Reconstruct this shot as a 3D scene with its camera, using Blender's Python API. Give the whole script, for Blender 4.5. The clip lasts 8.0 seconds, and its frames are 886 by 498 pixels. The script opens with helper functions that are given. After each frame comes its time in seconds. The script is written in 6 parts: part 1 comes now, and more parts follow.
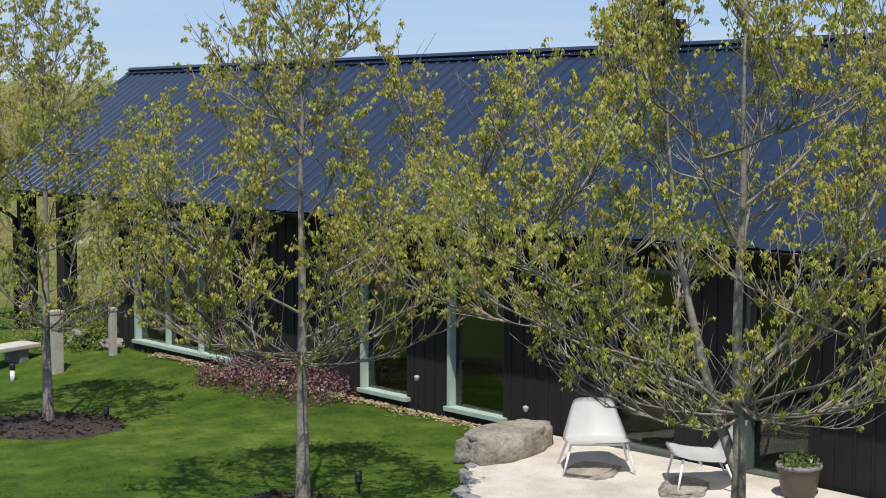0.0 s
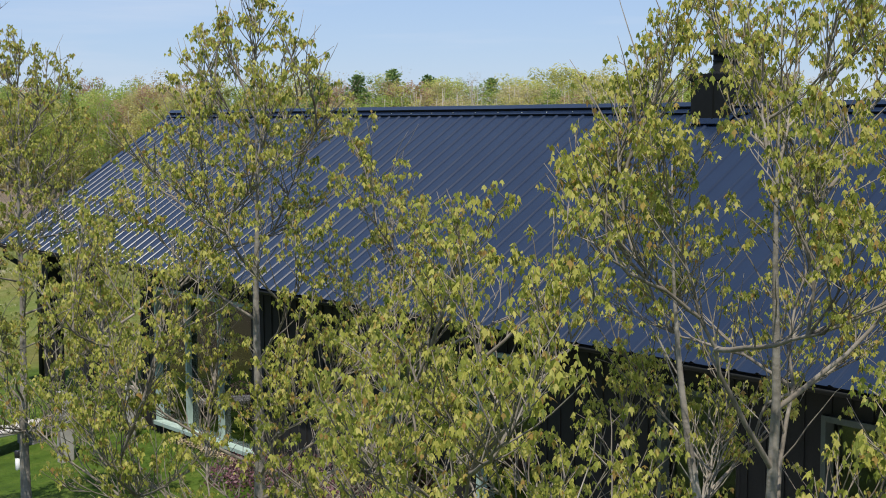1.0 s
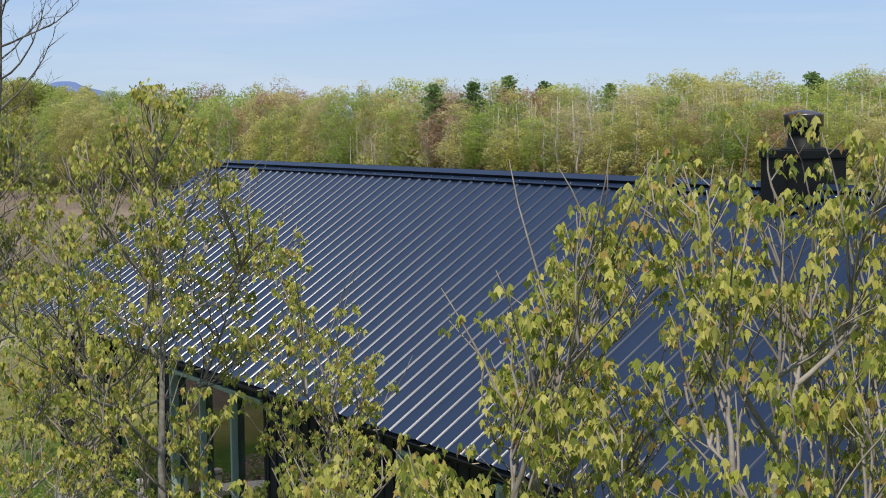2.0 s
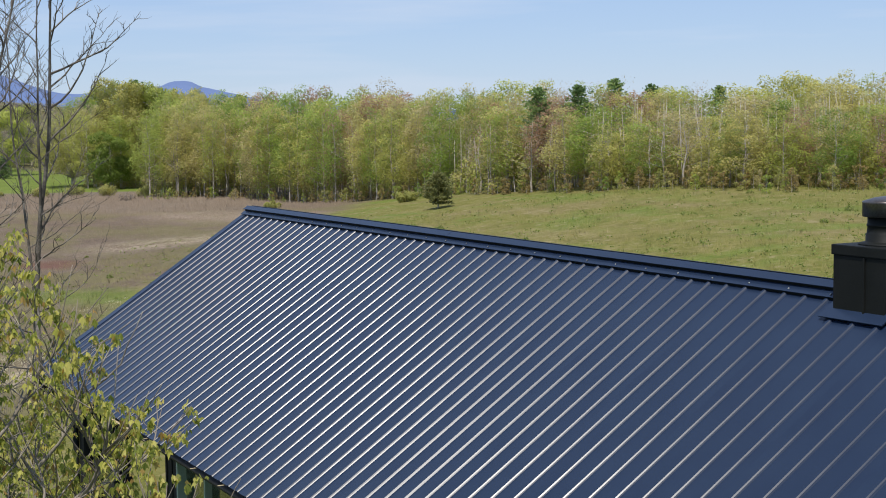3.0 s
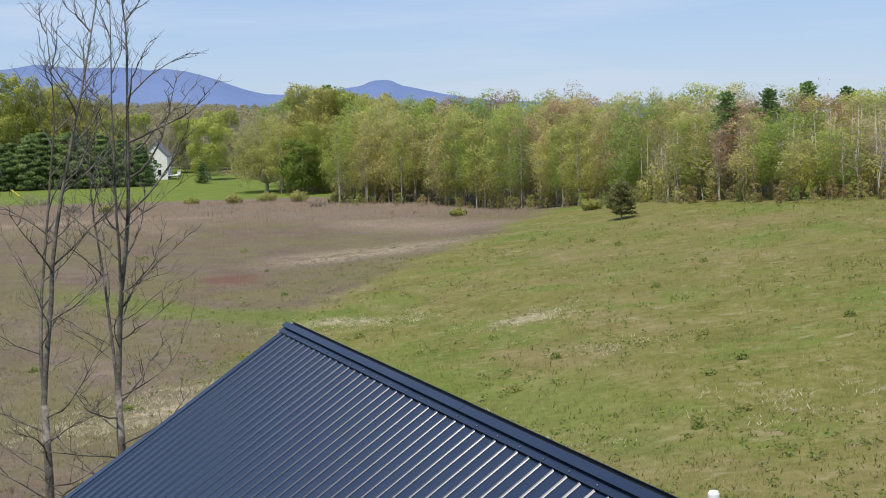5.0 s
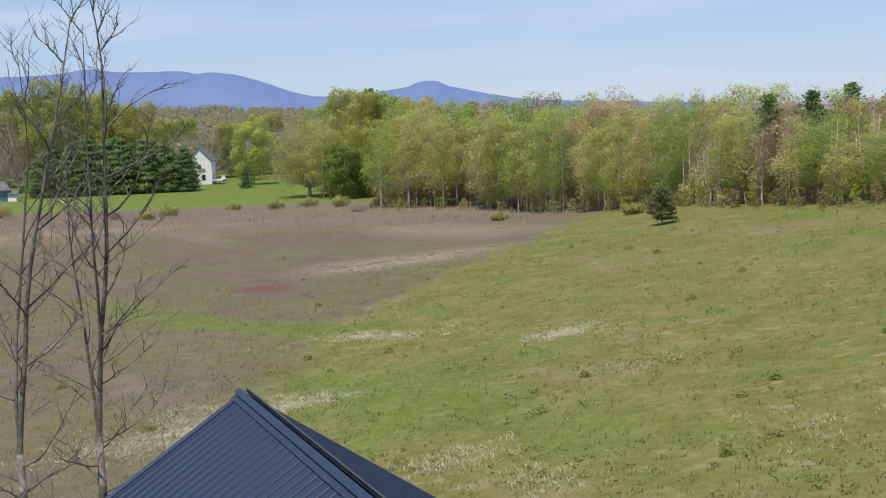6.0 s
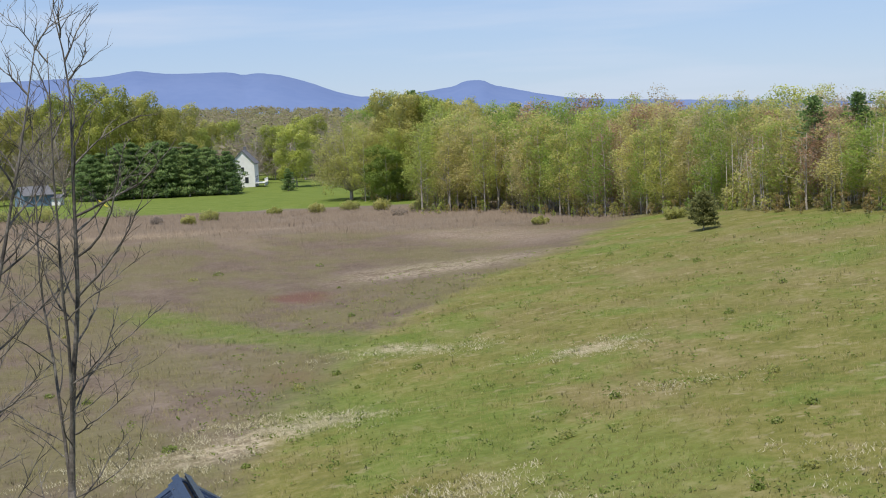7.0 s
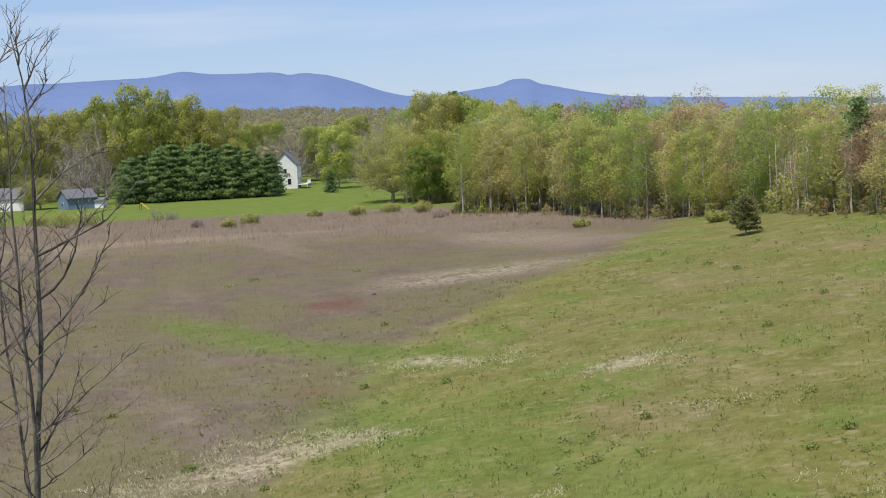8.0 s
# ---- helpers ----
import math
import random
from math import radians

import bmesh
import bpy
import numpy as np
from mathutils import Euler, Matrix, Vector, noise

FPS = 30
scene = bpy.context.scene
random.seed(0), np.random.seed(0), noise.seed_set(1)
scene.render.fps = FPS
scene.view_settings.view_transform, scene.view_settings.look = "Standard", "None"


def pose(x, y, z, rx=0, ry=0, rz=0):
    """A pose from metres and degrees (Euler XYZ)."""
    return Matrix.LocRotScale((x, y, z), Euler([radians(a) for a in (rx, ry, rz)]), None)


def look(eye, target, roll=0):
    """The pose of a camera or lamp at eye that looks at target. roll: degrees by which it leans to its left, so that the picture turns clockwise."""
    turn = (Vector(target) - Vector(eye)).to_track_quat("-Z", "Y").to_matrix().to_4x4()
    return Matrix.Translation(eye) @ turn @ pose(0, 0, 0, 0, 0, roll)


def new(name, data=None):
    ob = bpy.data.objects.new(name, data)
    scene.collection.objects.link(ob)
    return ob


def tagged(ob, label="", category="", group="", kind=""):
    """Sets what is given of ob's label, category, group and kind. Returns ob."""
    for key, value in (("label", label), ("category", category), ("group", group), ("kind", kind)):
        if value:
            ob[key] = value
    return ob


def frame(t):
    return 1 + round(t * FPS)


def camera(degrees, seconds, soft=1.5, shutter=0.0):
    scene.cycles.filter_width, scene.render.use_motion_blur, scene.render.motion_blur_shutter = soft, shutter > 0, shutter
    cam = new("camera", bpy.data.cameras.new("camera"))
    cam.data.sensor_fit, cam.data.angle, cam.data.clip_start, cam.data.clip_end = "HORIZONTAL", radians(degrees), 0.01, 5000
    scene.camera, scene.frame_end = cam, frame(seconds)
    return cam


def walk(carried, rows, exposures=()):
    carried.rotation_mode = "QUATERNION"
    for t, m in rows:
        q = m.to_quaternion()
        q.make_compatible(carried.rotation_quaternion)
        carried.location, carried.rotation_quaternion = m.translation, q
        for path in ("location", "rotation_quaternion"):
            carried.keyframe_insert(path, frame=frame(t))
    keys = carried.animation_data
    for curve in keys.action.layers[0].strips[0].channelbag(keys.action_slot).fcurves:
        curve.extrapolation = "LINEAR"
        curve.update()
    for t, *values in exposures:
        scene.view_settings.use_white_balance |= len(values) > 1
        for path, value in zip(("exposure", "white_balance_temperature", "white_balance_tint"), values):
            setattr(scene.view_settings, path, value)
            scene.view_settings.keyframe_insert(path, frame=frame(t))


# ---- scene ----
# The slow rise: up past three young maples, over the dark roof, out to the meadow.
cam = camera(32.96, 8.0, 1.0)
walk(cam, [
    (0, pose(24.521, -14.062, 3.624, 85.131, 0, 48.446) @ pose(0, 0, 0, 0, 0, 0.203)),
    (0.5, pose(23.867, -12.827, 4.025, 84.978, 0, 50.660) @ pose(0, 0, 0, 0, 0, -0.137)),
    (1, pose(23.175, -11.590, 4.417, 85.044, 0, 53.240) @ pose(0, 0, 0, 0, 0, -0.229)),
    (1.5, pose(22.434, -10.394, 4.828, 85.012, 0, 55.918) @ pose(0, 0, 0, 0, 0, -0.349)),
    (2, pose(21.710, -9.347, 5.148, 85.087, 0, 58.030) @ pose(0, 0, 0, 0, 0, -0.504)),
    (3.5, pose(19.574, -6.685, 6.094, 84.992, 0, 64.466) @ pose(0, 0, 0, 0, 0, -0.832)),
    (4, pose(19.048, -5.955, 6.414, 84.979, 0, 66.545) @ pose(0, 0, 0, 0, 0, -1.111)),
    (4.5, pose(18.579, -5.246, 6.755, 84.998, 0, 68.524) @ pose(0, 0, 0, 0, 0, -1.265)),
    (6, pose(16.968, -3.077, 7.555, 85.097, 0, 71.817) @ pose(0, 0, 0, 0, 0, -2.102)),
    (6.5, pose(16.157, -2.326, 7.822, 85.111, 0, 72.705) @ pose(0, 0, 0, 0, 0, -2.269)),
    (7, pose(15.344, -1.605, 8.059, 85.139, 0, 73.613) @ pose(0, 0, 0, 0, 0, -2.448)),
    (7.5, pose(14.557, -0.878, 8.265, 85.173, 0, 74.560) @ pose(0, 0, 0, 0, 0, -2.570)),
    (8, pose(13.728, -0.191, 8.503, 85.169, 0, 75.397) @ pose(0, 0, 0, 0, 0, -2.745)),
])

# ---------------------------------------------------------------- light
SUN_DIR = Vector((0.343, -0.298, 0.891)).normalized()
world = bpy.data.worlds.new("clear_sky")
scene.world = world
world.use_nodes = True
wn = world.node_tree
sky = wn.nodes.new("ShaderNodeTexSky")
sky.sky_type = "NISHITA"
sky.sun_disc = False
sky.sun_elevation = math.asin(SUN_DIR.z)
sky.sun_rotation = math.atan2(SUN_DIR.x, SUN_DIR.y)
sky.altitude = 0.0
sky.air_density, sky.dust_density, sky.ozone_density = 1.0, 0.0, 3.0
wn.nodes["Background"].inputs["Strength"].default_value = 0.102
tint = wn.nodes.new("ShaderNodeMix")
tint.data_type, tint.blend_type = "RGBA", "MULTIPLY"
tint.inputs[0].default_value = 1.0
tint.inputs[7].default_value = (0.85, 0.94, 1.12, 1)
wn.links.new(sky.outputs[0], tint.inputs[6])
# haze evens the blue out towards the horizon; thin streaks of cloud
haze = wn.nodes.new("ShaderNodeMix")
haze.data_type = "RGBA"
haze.inputs[0].default_value = 0.55
haze.inputs[7].default_value = (4.05, 5.35, 8.25, 1)
wn.links.new(tint.outputs[2], haze.inputs[6])
aim = wn.nodes.new("ShaderNodeTexCoord")
stretch = wn.nodes.new("ShaderNodeVectorMath")
stretch.operation = "MULTIPLY"
stretch.inputs[1].default_value = (2.2, 2.2, 26.0)
wn.links.new(aim.outputs["Generated"], stretch.inputs[0])
streaks = wn.nodes.new("ShaderNodeTexNoise")
streaks.inputs["Scale"].default_value, streaks.inputs["Detail"].default_value = 1.6, 5.0
wn.links.new(stretch.outputs[0], streaks.inputs["Vector"])
thin = wn.nodes.new("ShaderNodeMapRange")
thin.inputs[1].default_value, thin.inputs[2].default_value, thin.inputs[4].default_value = 0.52, 0.76, 0.50
wn.links.new(streaks.outputs["Fac"], thin.inputs[0])
cloud = wn.nodes.new("ShaderNodeMix")
cloud.data_type = "RGBA"
cloud.inputs[7].default_value = (6.6, 7.3, 8.6, 1)
wn.links.new(thin.outputs[0], cloud.inputs[0])
wn.links.new(haze.outputs[2], cloud.inputs[6])
wn.links.new(cloud.outputs[2], wn.nodes["Background"].inputs["Color"])
sun_lamp = bpy.data.lights.new("sun", "SUN")
sun_lamp.energy, sun_lamp.angle, sun_lamp.color = 4.6, radians(0.5), (1.0, 0.94, 0.84)
sun = new("sun", sun_lamp)
sun.matrix_world = look((0, 0, 60), Vector((0, 0, 60)) - SUN_DIR)
scene.view_settings.exposure = 0.0


# ---------------------------------------------------------------- helpers
def part(name, bm, material, parent, label="", smooth=False):
    """One bmesh (or ready mesh) as ONE object under a thing or part."""
    if isinstance(bm, bmesh.types.BMesh):
        me = bpy.data.meshes.new(name)
        bm.normal_update()
        bm.to_mesh(me)
        bm.free()
    else:
        me = bm
    if material and not me.materials:
        me.materials.append(material)
    if smooth:
        me.polygons.foreach_set("use_smooth", [True] * len(me.polygons))
    ob = new(name, me)
    if parent is not None:
        ob.parent = parent
    return tagged(ob, label)


def thing(name, m, label, category, group="", kind=""):
    ob = new(name)
    ob.matrix_basis = m
    ob.empty_display_size = 0.2
    return tagged(ob, label, category, group, kind)


def mesh_of(name, verts, faces, smooth=False):
    me = bpy.data.meshes.new(name)
    me.from_pydata([tuple(v) for v in verts], [], faces)
    if smooth:
        me.polygons.foreach_set("use_smooth", [True] * len(me.polygons))
    me.update()
    return me


def add_box(bm, x0, x1, y0, y1, z0, z1, bevel=0.0):
    vs = [bm.verts.new((x, y, z)) for z in (z0, z1) for y in (y0, y1) for x in (x0, x1)]
    fs = [(0, 2, 3, 1), (4, 5, 7, 6), (0, 1, 5, 4), (2, 6, 7, 3), (0, 4, 6, 2), (1, 3, 7, 5)]
    faces = [bm.faces.new([vs[i] for i in f]) for f in fs]
    if bevel:
        edges = list({e for f in faces for e in f.edges})
        bmesh.ops.bevel(bm, geom=edges, offset=bevel, segments=2, affect="EDGES", profile=0.6)


def box(x0, x1, y0, y1, z0, z1, bevel=0.0):
    bm = bmesh.new()
    add_box(bm, x0, x1, y0, y1, z0, z1, bevel)
    return bm


def lathe(profile, n=24):
    """A solid of revolution from (radius, z) pairs."""
    bm = bmesh.new()
    rings = [[bm.verts.new((r * math.cos(2 * math.pi * i / n), r * math.sin(2 * math.pi * i / n), z)) for i in range(n)] for r, z in profile]
    for a, b in zip(rings, rings[1:]):
        for i in range(n):
            bm.faces.new((a[i], a[(i + 1) % n], b[(i + 1) % n], b[i]))
    bm.faces.new(rings[0][::-1])
    bm.faces.new(rings[-1])
    return bm


def extrude_x(profile, x0, x1, closed=True):
    """A (y, z) outline drawn out along x."""
    bm = bmesh.new()
    a = [bm.verts.new((x0, y, z)) for y, z in profile]
    b = [bm.verts.new((x1, y, z)) for y, z in profile]
    n = len(profile)
    for i in range(n if closed else n - 1):
        bm.faces.new((a[i], a[(i + 1) % n], b[(i + 1) % n], b[i]))
    if closed:
        bm.faces.new(a[::-1])
        bm.faces.new(b)
    bmesh.ops.recalc_face_normals(bm, faces=bm.faces[:])
    return bm


class Tubes:
    """Collects tapered tubes in plain lists."""

    def __init__(self):
        self.v, self.f = [], []

    def add(self, pts, radii, n=5):
        start = len(self.v)
        up = Vector((0.3, 0.9, 0.2))
        for i, p in enumerate(pts):
            d = (pts[min(i + 1, len(pts) - 1)] - pts[max(i - 1, 0)])
            if d.length < 1e-6:
                d = Vector((0, 0, 1))
            d.normalize()
            side = d.cross(up)
            if side.length < 0.05:
                side = d.cross(Vector((1, 0, 0)))
            side.normalize()
            other = d.cross(side)
            for k in range(n):
                a = 2 * math.pi * k / n
                self.v.append(p + (side * math.cos(a) + other * math.sin(a)) * radii[i])
        for i in range(len(pts) - 1):
            for k in range(n):
                a, b = start + i * n + k, start + i * n + (k + 1) % n
                self.f.append((a, b, b + n, a + n))
        self.f.append(tuple(range(start + (len(pts) - 1) * n, start + len(pts) * n)))

    def mesh(self, name):
        return mesh_of(name, self.v, self.f, True)


# ---------------------------------------------------------------- materials
def material(name):
    m = bpy.data.materials.new(name)
    m.use_nodes = True
    return m, m.node_tree, m.node_tree.nodes["Principled BSDF"]


def node(nt, kind, inputs=None, **attrs):
    nd = nt.nodes.new(kind)
    if "operation" in attrs:
        nd.operation = attrs["operation"]
    if "data_type" in attrs:
        nd.data_type = attrs["data_type"]
    if "blend_type" in attrs:
        nd.blend_type = attrs["blend_type"]
    for key, value in (inputs or {}).items():
        if hasattr(value, "is_output"):
            nt.links.new(value, nd.inputs[key])
        else:
            nd.inputs[key].default_value = value
    return nd


def ramp(nt, fac, stops):
    nd = nt.nodes.new("ShaderNodeValToRGB")
    els = nd.color_ramp.elements
    while len(els) < len(stops):
        els.new(0.5)
    for el, (pos, col) in zip(els, stops):
        el.position, el.color = pos, (*col, 1)
    nt.links.new(fac, nd.inputs[0])
    return nd.outputs[0]


def noise_at(nt, vec, scale, detail=3.0, rough=0.55):
    nd = node(nt, "ShaderNodeTexNoise", {"Scale": scale, "Detail": detail, "Roughness": rough})
    nt.links.new(vec, nd.inputs["Vector"])
    return nd.outputs["Fac"]


def mixed(nt, fac, a, b, blend="MIX"):
    nd = nt.nodes.new("ShaderNodeMix")
    nd.data_type, nd.blend_type = "RGBA", blend
    for key, value in ((0, fac), (6, a), (7, b)):
        if hasattr(value, "is_output"):
            nt.links.new(value, nd.inputs[key])
        else:
            nd.inputs[key].default_value = value if key == 0 else (*value, 1)
    return nd.outputs[2]


def stepped(nt, value, lo, hi):
    nd = nt.nodes.new("ShaderNodeMapRange")
    nd.interpolation_type = "SMOOTHSTEP"
    nt.links.new(value, nd.inputs[0])
    nd.inputs[1].default_value, nd.inputs[2].default_value = lo, hi
    return nd.outputs[0]


def math_of(nt, op, a, b=0.0):
    nd = nt.nodes.new("ShaderNodeMath")
    nd.operation = op
    for i, value in enumerate((a, b)):
        if hasattr(value, "is_output"):
            nt.links.new(value, nd.inputs[i])
        else:
            nd.inputs[i].default_value = value
    return nd.outputs[0]


def object_coords(nt):
    return nt.nodes.new("ShaderNodeTexCoord").outputs["Object"]


def surface(name, stops, scale=8.0, fine=60.0, rough=0.7, metal=0.0, bump=0.3, bump_scale=40.0, bump_dist=0.01, specular=0.5):
    """Two-scale mottled surface from a colour ramp, with grain and fine relief."""
    m, nt, bsdf = material(name)
    co = object_coords(nt)
    big, small = noise_at(nt, co, scale, 4), noise_at(nt, co, fine, 3)
    both = math_of(nt, "ADD", math_of(nt, "MULTIPLY", big, 0.65), math_of(nt, "MULTIPLY", small, 0.35))
    nt.links.new(ramp(nt, both, stops), bsdf.inputs["Base Color"])
    bsdf.inputs["Roughness"].default_value, bsdf.inputs["Metallic"].default_value = rough, metal
    bsdf.inputs["Specular IOR Level"].default_value = specular
    if bump:
        b = node(nt, "ShaderNodeBump", {"Strength": bump, "Distance": bump_dist, "Height": noise_at(nt, co, bump_scale, 5)})
        nt.links.new(b.outputs[0], bsdf.inputs["Normal"])
    return m


def foliage(name, stops, per_island=0.5, translucent=0.35, rough=0.55):
    """Leaf surface; tints differ between trees (object) and between leaves (island)."""
    m, nt, bsdf = material(name)
    info, geo = nt.nodes.new("ShaderNodeObjectInfo"), nt.nodes.new("ShaderNodeNewGeometry")
    fac = math_of(nt, "ADD", math_of(nt, "MULTIPLY", info.outputs["Random"], 1 - per_island),
                  math_of(nt, "MULTIPLY", geo.outputs["Random Per Island"], per_island))
    col = ramp(nt, fac, stops)
    nt.links.new(col, bsdf.inputs["Base Color"])
    bsdf.inputs["Roughness"].default_value = rough
    bsdf.inputs["Specular IOR Level"].default_value = 0.25
    tr = nt.nodes.new("ShaderNodeBsdfTranslucent")
    nt.links.new(col, tr.inputs["Color"])
    mix = nt.nodes.new("ShaderNodeMixShader")
    mix.inputs[0].default_value = translucent
    nt.links.new(bsdf.outputs[0], mix.inputs[1])
    nt.links.new(tr.outputs[0], mix.inputs[2])
    nt.links.new(mix.outputs[0], nt.nodes["Material Output"].inputs["Surface"])
    return m


def roof_metal():
    m, nt, bsdf = material("navy_roof_metal")
    co = object_coords(nt)
    col = ramp(nt, noise_at(nt, co, 1.3, 5), [(0.3, (0.0130, 0.0228, 0.049)), (0.7, (0.0170, 0.0295, 0.059))])
    nt.links.new(col, bsdf.inputs["Base Color"])
    bsdf.inputs["Metallic"].default_value = 0.0
    bsdf.inputs["Specular IOR Level"].default_value = 0.25
    r = ramp(nt, noise_at(nt, co, 2.5, 4), [(0.3, (0.235, 0.235, 0.235)), (0.7, (0.265, 0.265, 0.265))])
    nt.links.new(r, bsdf.inputs["Roughness"])
    b = node(nt, "ShaderNodeBump", {"Strength": 0.06, "Distance": 0.004, "Height": noise_at(nt, co, 3.0, 2)})
    nt.links.new(b.outputs[0], bsdf.inputs["Normal"])
    return m


def window_glass():
    m, nt, bsdf = material("dark_window_glass")
    bsdf.inputs["Base Color"].default_value = (0.9, 0.96, 0.93, 1)
    bsdf.inputs["Roughness"].default_value = 0.02
    bsdf.inputs["IOR"].default_value = 1.5
    bsdf.inputs["Transmission Weight"].default_value = 1.0
    return m


def field_colour(nt, pos):
    """Colours of lawn, wet meadow, slope and reed bed by place."""
    sep = node(nt, "ShaderNodeSeparateXYZ", {0: pos})
    x, y, z = sep.outputs
    n1, n2, n3 = noise_at(nt, pos, 0.045, 4, 0.6), noise_at(nt, pos, 0.35, 4, 0.6), noise_at(nt, pos, 2.2, 4, 0.65)
    stretch = node(nt, "ShaderNodeVectorMath", {0: pos, 1: (0.012, 0.06, 0.0)}, operation="MULTIPLY").outputs[0]
    n4 = noise_at(nt, stretch, 1.0, 4, 0.6)
    n5 = noise_at(nt, node(nt, "ShaderNodeVectorMath", {0: pos, 1: (0.045, 0.10, 0.0)}, operation="MULTIPLY").outputs[0], 1.0, 5, 0.65)
    n6 = noise_at(nt, pos, 0.13, 5, 0.65)
    detail = math_of(nt, "ADD", math_of(nt, "MULTIPLY", n2, 0.45), math_of(nt, "MULTIPLY", n3, 0.55))
    wet = ramp(nt, detail, [(0.32, (0.106, 0.078, 0.056)), (0.5, (0.142, 0.108, 0.081)), (0.68, (0.185, 0.146, 0.116))])
    olive = ramp(nt, detail, [(0.3, (0.118, 0.107, 0.047)), (0.6, (0.162, 0.144, 0.072))])
    wet = mixed(nt, math_of(nt, "MULTIPLY", stepped(nt, n5, 0.40, 0.58), 0.8), wet, olive)
    slope = ramp(nt, detail, [(0.36, (0.108, 0.114, 0.028)), (0.5, (0.158, 0.153, 0.042)), (0.64, (0.222, 0.196, 0.078))])
    lush = ramp(nt, detail, [(0.34, (0.088, 0.126, 0.021)), (0.52, (0.132, 0.170, 0.036)), (0.68, (0.195, 0.212, 0.066))])
    green = ramp(nt, detail, [(0.3, (0.122, 0.150, 0.032)), (0.6, (0.175, 0.202, 0.052)), (0.75, (0.255, 0.250, 0.100))])
    dull = ramp(nt, detail, [(0.34, (0.142, 0.120, 0.045)), (0.52, (0.198, 0.164, 0.072)), (0.68, (0.275, 0.230, 0.125))])
    slope = mixed(nt, math_of(nt, "MULTIPLY", stepped(nt, n6, 0.48, 0.62), 0.85), slope, lush)
    slope = mixed(nt, math_of(nt, "MULTIPLY", stepped(nt, n5, 0.53, 0.38), 0.8), slope, dull)
    slope = mixed(nt, math_of(nt, "MULTIPLY", stepped(nt, noise_at(nt, pos, 0.9, 3, 0.6), 0.58, 0.70), 0.6), slope, (0.300, 0.250, 0.145))
    tan = ramp(nt, detail, [(0.3, (0.200, 0.158, 0.115)), (0.6, (0.300, 0.240, 0.180))])
    edge = math_of(nt, "ADD", z, math_of(nt, "MULTIPLY", math_of(nt, "SUBTRACT", n1, 0.5), 1.2))
    edge = math_of(nt, "ADD", edge, math_of(nt, "MULTIPLY", math_of(nt, "SUBTRACT", n2, 0.5), 0.9))
    edge = math_of(nt, "SUBTRACT", edge, math_of(nt, "MULTIPLY", stepped(nt, x, -62.0, -122.0), 0.75))
    col = mixed(nt, stepped(nt, edge, -5.0, -5.7), slope, wet)
    col = mixed(nt, math_of(nt, "MULTIPLY", stepped(nt, n4, 0.56, 0.72), math_of(nt, "MULTIPLY", stepped(nt, z, -4.2, -5.6), 0.45)), col, tan)

    def oval(cx, cy, kx, ky, least=0.25, turn=0.0):
        """A ragged patch about a place, its long side turned by some degrees."""
        c, sn = math.cos(radians(turn)), math.sin(radians(turn))
        ax, ay = math_of(nt, "ADD", x, -cx), math_of(nt, "ADD", y, -cy)
        ox = math_of(nt, "ADD", math_of(nt, "MULTIPLY", ax, c * kx), math_of(nt, "MULTIPLY", ay, sn * kx))
        oy = math_of(nt, "ADD", math_of(nt, "MULTIPLY", ax, -sn * ky), math_of(nt, "MULTIPLY", ay, c * ky))
        r2 = math_of(nt, "ADD", math_of(nt, "MULTIPLY", ox, ox), math_of(nt, "MULTIPLY", oy, oy))
        whole = stepped(nt, math_of(nt, "ADD", r2, math_of(nt, "MULTIPLY", math_of(nt, "ADD", n2, n5), 1.8)), 2.9, 1.5)
        return math_of(nt, "MULTIPLY", whole, math_of(nt, "ADD", least, math_of(nt, "MULTIPLY", stepped(nt, detail, 0.42, 0.56), 0.95 - least)))

    straw = ramp(nt, detail, [(0.35, (0.300, 0.235, 0.150)), (0.6, (0.470, 0.400, 0.290))])
    # rust-red stems, pale bent straw and fresh green in the hollow
    col = mixed(nt, math_of(nt, "MULTIPLY", oval(-111.3, 22.8, 0.16, 0.30, 0.7), 0.8), col, (0.150, 0.070, 0.052))
    col = mixed(nt, math_of(nt, "MULTIPLY", oval(-65.0, 12.6, 0.14, 0.36, 0.5), 0.5), col, (0.165, 0.092, 0.055))
    col = mixed(nt, math_of(nt, "MULTIPLY", oval(-122.0, 38.0, 0.08, 0.085, 0.15, 100.0), 0.7), col, straw)
    col = mixed(nt, oval(-168.0, 57.0, 0.026, 0.10, 0.45), col, tan)
    brush = ramp(nt, detail, [(0.34, (0.100, 0.078, 0.060)), (0.5, (0.142, 0.114, 0.092)), (0.66, (0.205, 0.168, 0.138))])
    band = math_of(nt, "ADD", math_of(nt, "ADD", x, math_of(nt, "MULTIPLY", y, -0.55)), math_of(nt, "MULTIPLY", n2, 12.0))
    col = mixed(nt, math_of(nt, "MULTIPLY", stepped(nt, band, -203.0, -212.0), 0.85), col, brush)
    col = mixed(nt, oval(-206.0, 14.0, 0.16, 0.034, 0.4), col, straw)
    col = mixed(nt, oval(-99.0, 11.5, 0.050, 0.24, 0.8, 14.0), col, lush)
    col = mixed(nt, oval(-74.0, 19.0, 0.050, 0.24, 0.8, 14.0), col, lush)
    col = mixed(nt, oval(-70.0, 8.8, 0.055, 0.26, 0.9, 12.0), col, wet)
    col = mixed(nt, oval(-50.0, 14.5, 0.06, 0.17, 0.65), col, lush)
    col = mixed(nt, oval(-30.0, 17.0, 0.10, 0.20, 0.4), col, lush)
